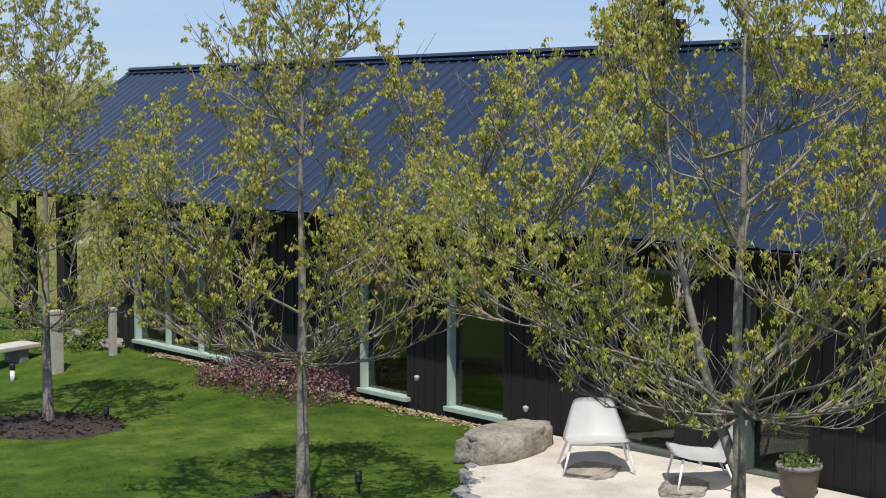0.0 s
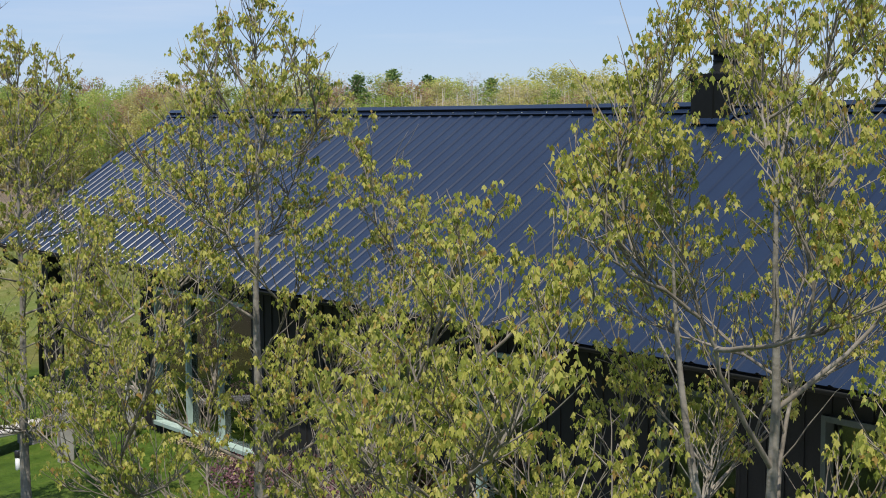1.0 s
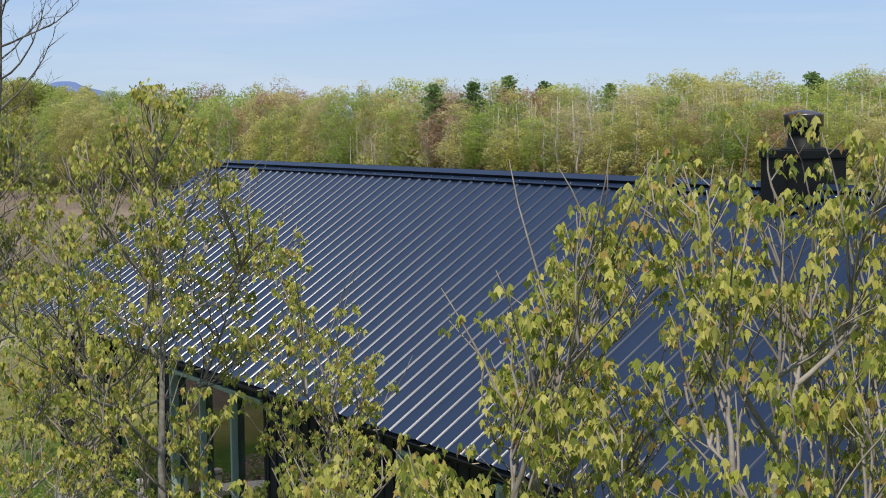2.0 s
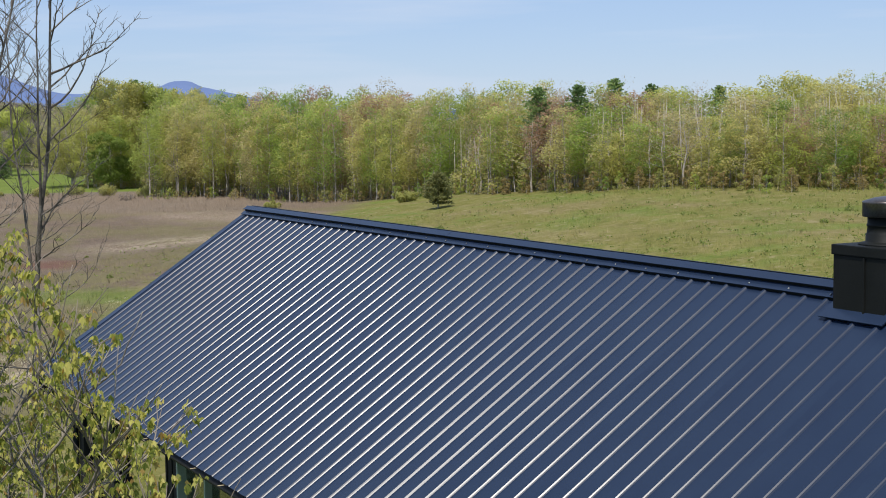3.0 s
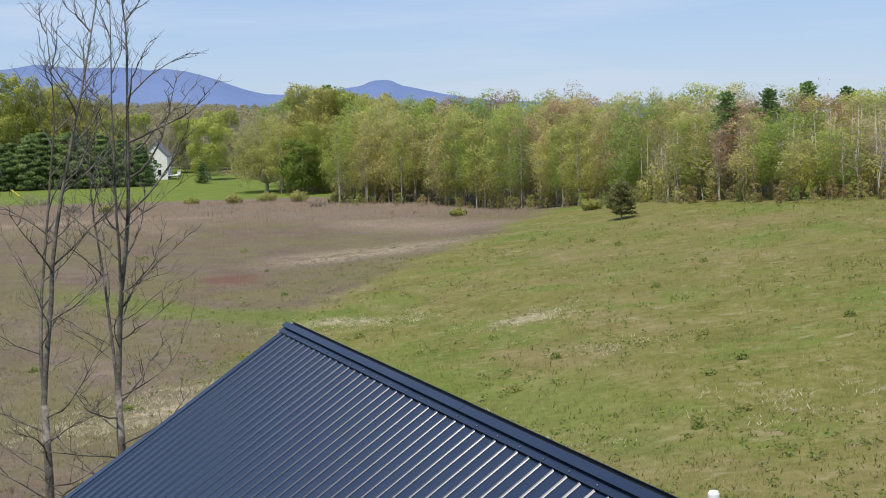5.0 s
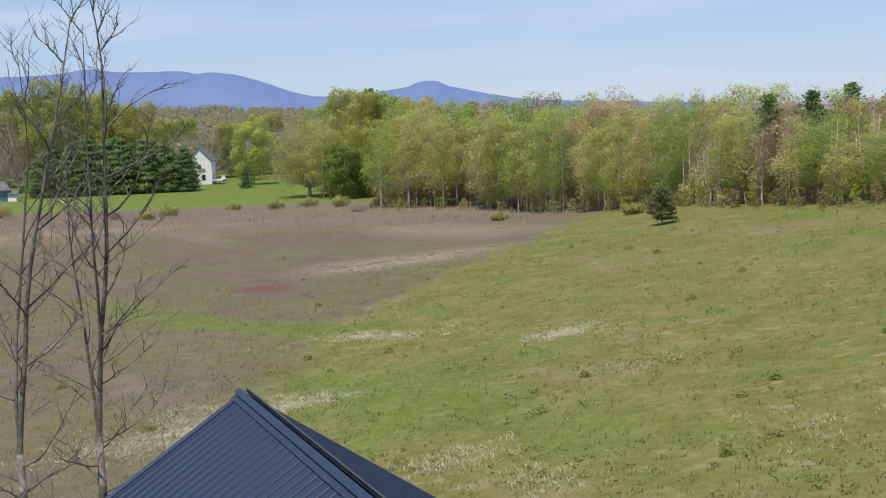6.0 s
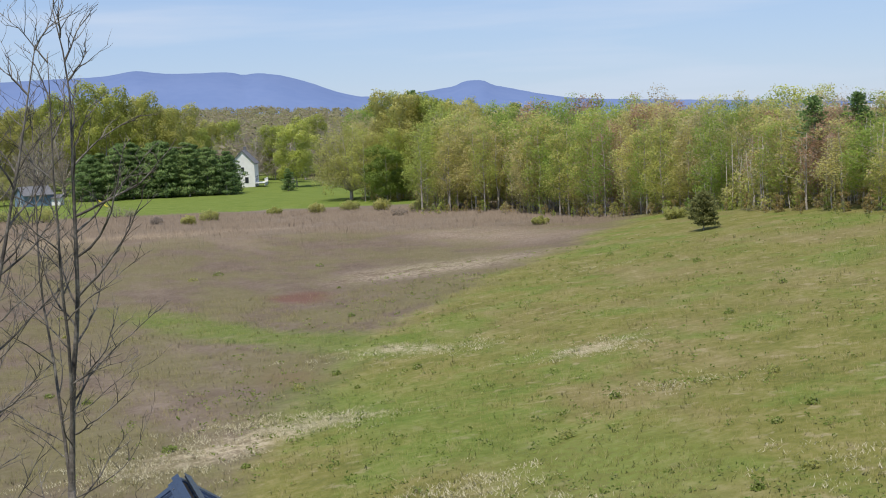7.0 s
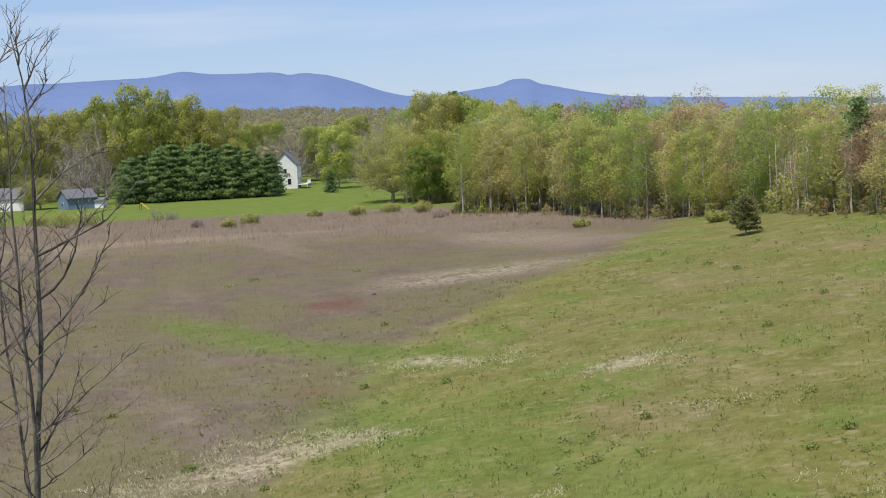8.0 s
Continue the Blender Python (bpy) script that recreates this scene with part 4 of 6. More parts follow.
# place, trunk radius, crotch height, seed, limbs, extra limbs at the top, leaf, the crown's outline (height and radius) and its wide side (degrees, gain)
MAPLES = [
    (8.08, -5.82, 0.072, 1.00, 11, 90, 0.2, 0.037, ((1.10, 0.7), (1.6, 1.40), (2.6, 1.55), (3.4, 1.20), (4.2, 0.80), (4.9, 0.50), (5.35, 0.12)), (-60.0, 0.1)),
    (13.98, -6.36, 0.072, 1.38, 12, 104, 0.2, 0.035, ((1.45, 0.8), (1.8, 1.40), (2.6, 1.60), (3.3, 1.30), (4.0, 0.90), (4.7, 0.52), (5.3, 0.10)), (-139.0, 0.2)),
    (18.68, -6.34, 0.074, 1.62, 144, 150, 0.35, 0.032, ((1.75, 0.8), (2.1, 1.5), (2.7, 1.92), (3.4, 1.80), (4.0, 1.25), (4.4, 0.88), (4.8, 0.58), (5.08, 0.25)), (-113.0, 0.36))]
for (x, y, *_), (rx, ry) in zip(MAPLES, ((1.2, 0.85), (0.8, 0.55), (0.75, 0.6))):
    mulch_bed(x, y, rx, ry, x)


def wall_litter():
    """Dry grass and leaf litter blown along the foot of the wall."""
    rng = random.Random(71)
    v, f = [], []
    for _ in range(4200):
        x = rng.uniform(5.2, 13.0)
        y = -2.60 - abs(rng.gauss(0, 0.085)) * (1 + 0.8 * noise.noise((x * 1.3, 0, 4)))
        c = Vector((x, y, land(x, y) + rng.uniform(0.004, 0.03)))
        d = Vector((rng.gauss(0, 1), rng.gauss(0, 0.7), rng.gauss(0, 0.15))).normalized() * rng.uniform(0.009, 0.022)
        e = Vector((-d.y, d.x, rng.uniform(-0.01, 0.01))).normalized() * rng.uniform(0.004, 0.009)
        n = len(v)
        v += [c - d - e, c + d - e, c + d + e, c - d + e]
        f.append((n, n + 1, n + 2, n + 3))
    ob = part("dry_litter", mesh_of("dry_litter", v, f), COPPER, None)
    tagged(ob, "pale dry leaf litter along the foot of the wall", "litter", kind="stuff")


wall_litter()


def garden_post(x, y, h, w, label):
    p = thing("garden_post", pose(x, y, land(x, y)), label, "post", "silvered garden posts")
    part("shaft", box(-w, w, -w, w, -0.3, h - 0.06, 0.012), WOOD_POST, p)
    part("cap", box(-w - 0.008, w + 0.008, -w - 0.008, w + 0.008, h - 0.059, h, 0.012), WOOD_POST, p, "paler weathered cap")


garden_post(4.62, -3.95, 0.92, 0.085, "square silvered timber post on the lawn")
garden_post(4.55, -2.98, 0.72, 0.05, "square silvered timber post by the porch")

boulder("pale_stone", (3.45, -2.95, 0.22), (0.22, 0.16, 0.10), 3.0, "pale flat stone among the porch shrubs", 30)
boulder("pale_stone", (4.05, -2.72, 0.20), (0.24, 0.16, 0.09), 5.0, "pale flat stone beside the porch post", 60)
boulder("pale_stone", (3.62, -3.02, 0.36), (0.17, 0.12, 0.06), 6.0, "pale flat stone laid on another stone", 80)
bench = thing("stone_bench", pose(3.4, -4.65, land(3.4, -4.65), 0, 0, 15), "long pale stone bench on the lawn's edge", "bench")
part("slab", box(-0.22, 0.22, -1.1, 1.1, 0.33, 0.40, 0.015), PALE_SLAB, bench, "pale stone slab")
for y in (-0.8, 0.8):
    part("support", box(-0.18, 0.18, y - 0.09, y + 0.09, -0.1, 0.329, 0.02), EDGE_STONE, bench, "grey stone support")

bollard = thing("bollard_light", pose(4.35, -4.5, land(4.35, -4.5)), "short white bollard lamp with a dark top", "garden lamp")
part("post", lathe([(0.034, -0.05), (0.034, 0.17)], 16), WHITE_PVC, bollard, smooth=True)
part("cap", lathe([(0.038, 0.171), (0.042, 0.18), (0.042, 0.25), (0.034, 0.26)], 16), LAMP_BLACK, bollard, "dark cap", smooth=True)


# ---------------------------------------------------------------- young maples
class Leaves:
    """Collects lobed, folded leaves that hang from a point."""

    def __init__(self, rng):
        self.v, self.f, self.rng = [], [], rng

    def leaf(self, p, heading, droop, size):
        rng = self.rng
        h = Vector((math.cos(heading), math.sin(heading), -droop)).normalized()
        side = Vector((-math.sin(heading), math.cos(heading), rng.uniform(-0.3, 0.3))).normalized()
        down = h.cross(side).normalized()
        if down.z > 0:
            down = -down
        n = len(self.v)
        for a, b, c in ((0, 0.06, 0), (-0.27, 0.26, 0.12), (-0.42, 0.64, 0.26), (-0.19, 0.64, 0.09), (0, 1.22, 0.24), (0.19, 0.64, 0.09), (0.42, 0.64, 0.26), (0.27, 0.26, 0.12)):
            self.v.append(p + (side * a + h * b + down * c) * size)
        self.f += [(n, n + k, n + k + 1) for k in range(1, 7)]

    def cluster(self, p, size, count):
        rng = self.rng
        a0 = rng.uniform(0, 6.28)
        for k in range(count):
            self.leaf(p + Vector((rng.gauss(0, 0.018), rng.gauss(0, 0.018), rng.gauss(0, 0.014))), a0 + 6.28 * k / count + rng.uniform(-0.4, 0.4), rng.uniform(0.5, 3.2), size * rng.uniform(0.6, 1.25))


def curve_from(p, d, length, lift, wiggle, rng, n):
    """Points of a limb that starts along d and bends upward (lift) with small kinks."""
    pts, d = [p.copy()], d.normalized()
    for _ in range(n):
        d = (d + Vector((0, 0, lift / n)) + Vector((rng.gauss(0, 1), rng.gauss(0, 1), rng.gauss(0, 0.6))) * wiggle).normalized()
        pts.append(pts[-1] + d * (length / n))
    return pts


def along(pts, u):
    k = min(int(u * (len(pts) - 1)), len(pts) - 2)
    w = u * (len(pts) - 1) - k
    return pts[k].lerp(pts[k + 1], w), (pts[k + 1] - pts[k]).normalized()


def maple(x, y, trunk_r, crotch, seed, limbs, crowd, leaf, outline, wide, second=None):
    """Young maple: straight trunk, limbs that fan out and upward to the crown's outline, bare inside, drooping new leaves outside."""
    rng = random.Random(seed)
    z = land(x, y)
    hs, rs = [h for h, _ in outline], [r for _, r in outline]
    top, bottom = hs[-1], hs[0]
    height = top - z

    def reach(h, a):
        """Radius of the crown at a height and bearing, uneven as trees are."""
        lump = 0.92 + 0.34 * noise.noise((math.cos(a) * 1.4, math.sin(a) * 1.4, h * 0.7 + seed))
        return float(np.interp(h + z, hs, rs)) * (lump + wide[1] * min(max((h - 1.5) / 1.2, 0.0), 1.0) * min(max((4.45 - h - z) / 0.5, 0.0), 1.0) * math.exp(2.5 * (math.cos(a - radians(wide[0])) - 1)))

    tree = thing("maple_tree", pose(x, y, z), "young maple with fresh yellow-green leaves on the lawn", "tree", "young maples on the lawn")
    trunk, lv = Tubes(), Leaves(rng)
    tp = [Vector((0, 0, -0.15))]
    for k in range(1, 17):
        u = k / 16
        tp.append(Vector((0.14 * noise.noise((u * 3, seed, 0)) * u, 0.14 * noise.noise((u * 3, 0, seed)) * u, height * u * 0.97)))
    trunk.add(tp, [trunk_r * (1.25 if k == 0 else 1.0) * max(0.05, (1 - (k / 16) ** 0.72)) for k in range(17)], 10)
    part("trunk", trunk.mesh("trunk"), BARK, tree, "slim grey-brown trunk")
    # limb ends spread evenly over the crown's height, more where it is wide
    steps = np.linspace(bottom, top - 0.12, 200)
    weight = np.cumsum(np.interp(steps, hs, rs) + 0.4 + crowd * (steps > top - 1.15))
    weight /= weight[-1]

    def clothe(pts, length):
        """Side twigs along a limb, with clusters of leaves towards the crown's outside."""
        subs = int(5 + 9 * length)
        for k in range(subs):
            su = 0.22 + 0.78 * ((k + rng.random()) / subs) ** 0.8
            q, dq = along(pts, min(su, 0.999))
            sa = rng.uniform(0, 6.28)
            sd = (dq + Vector((math.cos(sa), math.sin(sa), rng.uniform(0.0, 0.8))) * 0.8).normalized()
            sl = rng.uniform(0.22, 0.62) * (1.25 - 0.6 * su)
            sl = min(sl, max(0.10, 1.1 * (top - z - q.z)))
            sp = curve_from(q, sd, sl, 0.5, 0.13, rng, 5)
            twigs.add(sp, [0.0052, 0.0045, 0.0038, 0.0031, 0.0024, 0.0016], 3)
            for w in (0.45, 0.65, 0.85, 1.0):
                c, dc = along(sp, min(w, 0.999))
                out = math.hypot(c.x, c.y) / max(0.15, reach(c.z, math.atan2(c.y, c.x)))
                full = min(max((out - 0.38) / 0.35, 0.0), 1.0)
                if c.z + z > top - 1.3:
                    full = max(full, 0.75)
                full *= min(max((c.z + z - bottom - 0.1) / 1.0, 0.12), 1.0)
                if out > 1.2 or c.z + z > top + 0.02 or rng.random() > (0.06 + 0.94 * full) * (0.97 if w == 1.0 else 0.66):
                    continue
                if w < 1.0:
                    e = c + (dc + Vector((rng.gauss(0, 1), rng.gauss(0, 1), 0.3)) * 0.8).normalized() * rng.uniform(0.05, 0.16)
                    twigs.add([c, e], [0.0028, 0.0014], 3)
                    c = e
                lv.cluster(c, leaf, rng.choice((7, 8, 10, 12, 14)))

    mains = []
    order = list(range(limbs))
    rng.shuffle(order)
    for i in order:
        twigs = Tubes()
        rel = (i + rng.random()) / limbs
        end_h = float(np.interp(rel, weight, steps)) - z
        a = i * 2.39996 + rng.uniform(-0.4, 0.4)
        far = reach(end_h, a) * rng.uniform(0.76, 1.03)
        up = (end_h + z - bottom) / (top - bottom)
        elev = radians(22 + 42 * up ** 0.7 + rng.uniform(-8, 10))
        start_h = min(max(end_h - far * math.tan(elev), crotch - z + 0.12 * rng.random()), 0.93 * height)
        p, _ = along(tp, min((start_h + 0.15) / (tp[-1].z + 0.15), 0.99))
        e = Vector((math.cos(a) * far, math.sin(a) * far, max(end_h, start_h + 0.1)))
        # most limbs fork from an older one rather than from the trunk
        if len(mains) > 7:
            forks = [(q - e).length + 0.4 * max(0.0, q.z - e.z + 0.35) * 6 for b in mains for q in (b[3], b[4], b[5], b[6])]
            k = int(np.argmin(forks))
            if forks[k] < 0.8 * (e - p).length:
                p = mains[k // 4][3 + k % 4]
        mid = p.lerp(e, 0.5) + Vector((math.cos(a), math.sin(a), -0.8)) * 0.08 * (e - p).length
        pts = []
        for k in range(12):
            w = k / 11
            q = p * (1 - w) ** 2 + mid * 2 * w * (1 - w) + e * w * w
            kink = 0.022 * (e - p).length * w
            pts.append(q + Vector((rng.gauss(0, kink), rng.gauss(0, kink), rng.gauss(0, kink))) * 0.6)
        mains.append(pts)
        length = (e - p).length
        r0 = trunk_r * (0.09 + 0.065 * min(length, 1.8))
        twigs.add(pts, [max(0.0034, r0 * (1 - 0.88 * k / 11)) for k in range(12)], 6)
        clothe(pts, length)
        lv.cluster(pts[-1], leaf, 7)
        part("limb", twigs.mesh("limb"), TWIG_BARK, tree)
    if second:
        # a second stem that leaves the trunk low down and rises beside it
        twigs = Tubes()
        a, far = radians(second[0]), second[1]
        pts = [Vector((math.cos(a) * far * (1 - (1 - k / 13) ** 2.2), math.sin(a) * far * (1 - (1 - k / 13) ** 2.2), crotch - z - 0.25 + (0.82 * height - crotch + z + 0.25) * k / 13)) for k in range(14)]
        twigs.add(pts, [trunk_r * 0.55 * max(0.08, 1 - k / 13.2) for k in range(14)], 8)
        clothe(pts, 1.6)
        part("limb", twigs.mesh("limb"), BARK, tree, "second upright stem")
    twigs = Tubes()
    clothe(tp[8:], 1.5)
    part("limb", twigs.mesh("limb"), TWIG_BARK, tree, "short side twigs up the leader")
    lv.cluster(tp[-1], leaf, 7)
    tagged(part("crown", mesh_of("crown", lv.v, lv.f), MAPLE_LEAF, tree, "loose yellow-green new leaves"), kind="stuff")


for tree_row, second in zip(MAPLES, (None, None, (-165.0, 0.55))):
    maple(*tree_row, second)


# ---------------------------------------------------------------- bare trees beyond the gable
def bare_tree(x, y, top, seed, stems, label, long_limbs=()):
    """Leafless tree: short trunk, close upright stems, crooked side limbs, fine twigs."""
    rng = random.Random(seed)
    z = land(x, y)
    h = top - z
    tree = thing("bare_tree", pose(x, y, z), label, "tree", "bare trees beyond the house")
    trunk, buds = Tubes(), []
    base = [Vector((0, 0, -0.25)), Vector((0.02, 0.01, h * 0.10)), Vector((0.0, 0.03, h * 0.22)), Vector((0.03, 0.0, h * 0.34))]
    trunk.add(base, [0.11, 0.09, 0.08, 0.07], 9)
    part("trunk", trunk.mesh("trunk"), DEAD_BARK, tree, "dark weathered trunk")

    def grow(tubes, p, d, length, r, depth):
        n = (12, 9, 5, 3)[depth]
        pts = curve_from(p, d, length, (0.0, 0.30, 0.3, 0.25)[depth], (0.045, 0.15, 0.2, 0.2)[depth], rng, n)
        tubes.add(pts, [max(0.003, r * (1 - 0.85 * k / n)) for k in range(n + 1)], (7, 5, 3, 3)[depth])
        if depth == 3:
            if rng.random() < 0.6:
                buds.append(pts[-1])
            return pts
        count = (14, 7, 3)[depth]
        for k in range(count):
            u = (0.06, 0.15, 0.15)[depth] + (0.93, 0.84, 0.84)[depth] * (k + rng.random()) / count
            q, dq = along(pts, min(u, 0.999))
            a = rng.uniform(0, 6.28)
            nd = (dq * (0.25 + 0.7 * u, 0.8, 0.8)[depth] + Vector((math.cos(a), math.sin(a), rng.uniform(-0.1, 0.35))) * (0.9 - 0.3 * u, 0.7, 0.8)[depth]).normalized()
            ln = (rng.uniform(1.3, 3.0) * (1.12 - 0.78 * u), rng.uniform(0.2, 0.95) * (1.1 - 0.5 * u), rng.uniform(0.08, 0.28))[depth]
            grow(tubes, q, nd, ln, max(0.0045, min(0.024, r * (0.36, 0.5, 0.5)[depth])) if depth == 0 else max(0.0035, r * 0.5), depth + 1)
        return pts

    for k in range(stems):
        a = 1.1 * k + 0.6 * seed
        t = Tubes()
        start = base[-1] if k == 0 else base[2].lerp(base[3], rng.random())
        pts = grow(t, start, Vector((0.018 * math.cos(a) * (1 + k), 0.022 * math.sin(a) * (1 + k), 1)), (top - z - start.z) * (1.0, 0.92, 0.8)[k], (0.058, 0.042, 0.034)[k], 0)
        part("limb", t.mesh("limb"), DEAD_BARK, tree, "upright crooked stem with bare twigs")
        for level, way, length in long_limbs if k == 0 else ():
            q = min(pts, key=lambda p: abs(p.z - (level - z)))
            t = Tubes()
            grow(t, q, Vector(way).normalized(), length, 0.026, 1)
            part("limb", t.mesh("limb"), DEAD_BARK, tree, "long bare limb reaching out and up")
    for k in range(11):
        a = k * 2.4 + seed
        t = Tubes()
        grow(t, base[1].lerp(base[3], k / 11), Vector((math.cos(a), math.sin(a), rng.uniform(0.2, 0.6))), rng.uniform(1.3, 2.7), 0.020, 1)
        part("limb", t.mesh("limb"), DEAD_BARK, tree, "bare side limb")
    v, f = [], []
    for p in buds:
        n = len(v)
        s = rng.uniform(0.012, 0.028)
        v += [p, p + Vector((s, s * 0.4, s * 1.4)), p + Vector((-s * 0.4, s, s * 2))]
        f.append((n, n + 1, n + 2))
    tagged(part("buds", mesh_of("buds", v, f), OAK_LEAF, tree, "sparse swelling buds"), kind="stuff")


bare_tree(-10.53, -0.76, 10.2, 3, 3, "tall bare tree with several crooked stems", ((7.0, (0.05, 0.80, 0.45), 2.3), (5.9, (-0.05, 0.85, 0.45), 2.4), (5.2, (0.1, 0.7, 0.6), 2.2)))
bare_tree(-10.08, -2.17, 9.7, 8, 2, "slender bare tree with forked stems")


# ---------------------------------------------------------------- woodland
def crown_quads(rng, lobes, count, leaf):
    """Leaf sprays laid loosely over the rounded masses of a crown; their normals follow the masses, as a full spray of leaves shades."""
    v, f, nrms = [], [], []
    total = sum(r ** 2 for _, r in lobes)
    for c, r in lobes:
        for _ in range(int(count * r * r / total)):
            d = Vector((rng.gauss(0, 1), rng.gauss(0, 1), rng.gauss(0.25, 1))).normalized()
            p = c + Vector((d.x, d.y, d.z * 1.1)) * r * (0.60 + 0.42 * rng.random()) * (1 + 0.35 * noise.noise(d * 2.6 + c))
            nrm = (d * 0.8 + Vector((rng.gauss(0, 0.55), rng.gauss(0, 0.55), rng.gauss(0, 0.55) + 0.4))).normalized()
            a = nrm.cross(Vector((0.3, 0.2, 1))).normalized()
            b = nrm.cross(a)
            th = rng.uniform(0, 3.14)
            a, b = (a * math.cos(th) + b * math.sin(th)) * leaf * rng.uniform(0.5, 1.1), (b * math.cos(th) - a * math.sin(th)) * leaf * rng.uniform(0.4, 0.85)
            n = len(v)
            v += [p - a * 0.6, p + a * 0.6, p + b]
            f.append((n, n + 1, n + 2))
            soft = (d + nrm * 0.35 + Vector((0, 0, 0.25))).normalized()
            nrms += [soft, soft, soft]
    return v, f, nrms


def soft_mesh(name, v, f, nrms):
    me = mesh_of(name, v, f, True)
    me.normals_split_custom_set_from_vertices([tuple(n) for n in nrms])
    return me


def forest_kind(seed, slim, first, count, leaf, arms=22, lobe=1.0):
    """Meshes of one woodland tree of height 1 x 15 m: trunk with limbs, and crown."""
    rng = random.Random(seed)
    h = 15.0
    t = Tubes()
    tp = [Vector((0, 0, -0.4))] + [Vector((0.35 * noise.noise((k * 0.35, seed, 0)), 0.35 * noise.noise((0, seed, k * 0.35)), h * 0.95 * k / 8)) for k in range(1, 9)]
    t.add(tp, [0.17 * max(0.12, 1 - k / 8.6) for k in range(9)], 6)
    lobes = []
    for i in range(arms):
        u = first + (0.93 - first) * (i + rng.random()) / arms
        p, d = along(tp, min(u, 0.99))
        a = i * 2.4 + rng.uniform(-0.4, 0.4)
        reach = slim * h * (0.21 * math.sin(min(1, (u - first) / (1 - first) * 1.2 + 0.28) * math.pi * 0.74) + 0.02) * rng.uniform(0.5, 1.05)
        e = p + Vector((math.cos(a) * reach, math.sin(a) * reach, reach * rng.uniform(0.3, 0.8)))
        mid = p.lerp(e, 0.5) + Vector((0, 0, -0.1))
        t.add([p, mid, e], [0.06 * (1.1 - u), 0.04 * (1.1 - u), 0.012], 4)
        for _ in range(2 if arms > 10 else 0):
            w = e.lerp(mid, rng.random() * 0.6)
            t.add([w, w + Vector((rng.gauss(0, 0.6), rng.gauss(0, 0.6), rng.uniform(0.3, 1.2)))], [0.018, 0.006], 3)
        lobes.append((e, lobe * rng.uniform(1.0, 1.9) * (0.6 + 0.5 * slim) * (1.2 - 0.45 * u)))
    lobes.append((tp[-1], 1.2))
    wood, crown = t.mesh("trunk"), soft_mesh("crown", *crown_quads(rng, lobes, count, leaf))
    wood.materials.append(FOREST_BARK)
    return wood, crown


def plant(name, wood, crown, crown_mat, x, y, h, label, group, rng, z=None, base_h=15.0, widen=1.0):
    m = pose(x, y, land(x, y) if z is None else z, 0, 0, rng.uniform(0, 360))
    ob = thing(name, m @ Matrix.Diagonal((h / base_h * widen, h / base_h * widen, h / base_h, 1)), label, "tree", group)
    part("trunk", wood, None, ob)
    c = part("crown", crown, None, ob)
    c.material_slots[0].link = "OBJECT"
    c.material_slots[0].material = crown_mat
    tagged(c, kind="stuff")
    return ob


def crown_ready(me):
    me.materials.append(FOREST_LEAF)
    return me


KINDS = [(w, crown_ready(c)) for w, c in (
    forest_kind(101, 1.00, 0.14, 5600, 0.30), forest_kind(102, 1.25, 0.14, 6000, 0.30), forest_kind(103, 0.85, 0.14, 4300, 0.28), forest_kind(104, 1.40, 0.18, 6400, 0.31),
    forest_kind(105, 0.75, 0.18, 3500, 0.27), forest_kind(106, 1.10, 0.15, 4700, 0.28), forest_kind(107, 1.55, 0.16, 7500, 0.32))]
DENSE = [(w, crown_ready(c)) for w, c in (forest_kind(131, 1.45, 0.06, 15000, 0.36), forest_kind(132, 1.25, 0.07, 13000, 0.36), forest_kind(133, 1.65, 0.07, 16000, 0.36))]
SAPLINGS = [(w, crown_ready(c)) for w, c in (forest_kind(121, 1.0, 0.12, 420, 0.95, 7), forest_kind(122, 0.8, 0.15, 360, 0.95, 7), forest_kind(123, 1.2, 0.10, 460, 0.95, 7))]


def round_kind(seed, rx, rz, centre, lobe, count, leaf, stems):
    """Wide tree 15 m high: several stems from a short bole fan out into an even oval crown."""
    rng = random.Random(seed)
    t, lobes = Tubes(), []
    bole = Vector((0, 0, 1.6))
    t.add([Vector((0, 0, -0.4)), bole], [0.34, 0.28], 7)
    for i in range(stems):
        a, tilt = 2.4 * i, 0.12 + 1.32 * math.sqrt((i + 0.5) / stems)
        d = Vector((math.cos(a) * math.sin(tilt), math.sin(a) * math.sin(tilt), math.cos(tilt)))
        tip = Vector((d.x * rx * 0.95, d.y * rx * 0.95, centre + rz * (2.1 * d.z - 1.25)))
        pts = [bole, bole.lerp(tip, 0.4) + Vector((0, 0, 0.5)), bole.lerp(tip, 0.75) + Vector((0, 0, 0.4)), tip]
        t.add(pts, [0.13, 0.09, 0.05, 0.015], 5)
        lobes.append((tip, lobe * rng.uniform(0.8, 1.2)))
        for k in range(6):
            p, _ = along(pts, 0.35 + 0.1 * k)
            e = p + Vector((rng.gauss(0, 1), rng.gauss(0, 1), rng.uniform(0.2, 1.2))) * 0.17 * rx
            t.add([p, e], [0.035, 0.01], 3)
            lobes.append((e, lobe * rng.uniform(0.55, 0.95)))
    wood, crown = t.mesh("trunk"), soft_mesh("crown", *crown_quads(rng, lobes, count, leaf))
    wood.materials.append(FOREST_BARK)
    crown.materials.append(ROUND_LEAF)
    return wood, crown


ROUND = round_kind(141, 6.4, 6.4, 8.2, 1.45, 24000, 0.24, 34)
HAZY = round_kind(142, 4.6, 6.8, 8.4, 1.15, 6500, 0.20, 20)
OAK = round_kind(143, 5.2, 6.6, 8.4, 1.2, 17000, 0.22, 30)
BARE_KIND = forest_kind(108, 1.0, 0.30, 700, 0.20)
BARE_KIND[1].materials.append(OAK_LEAF)


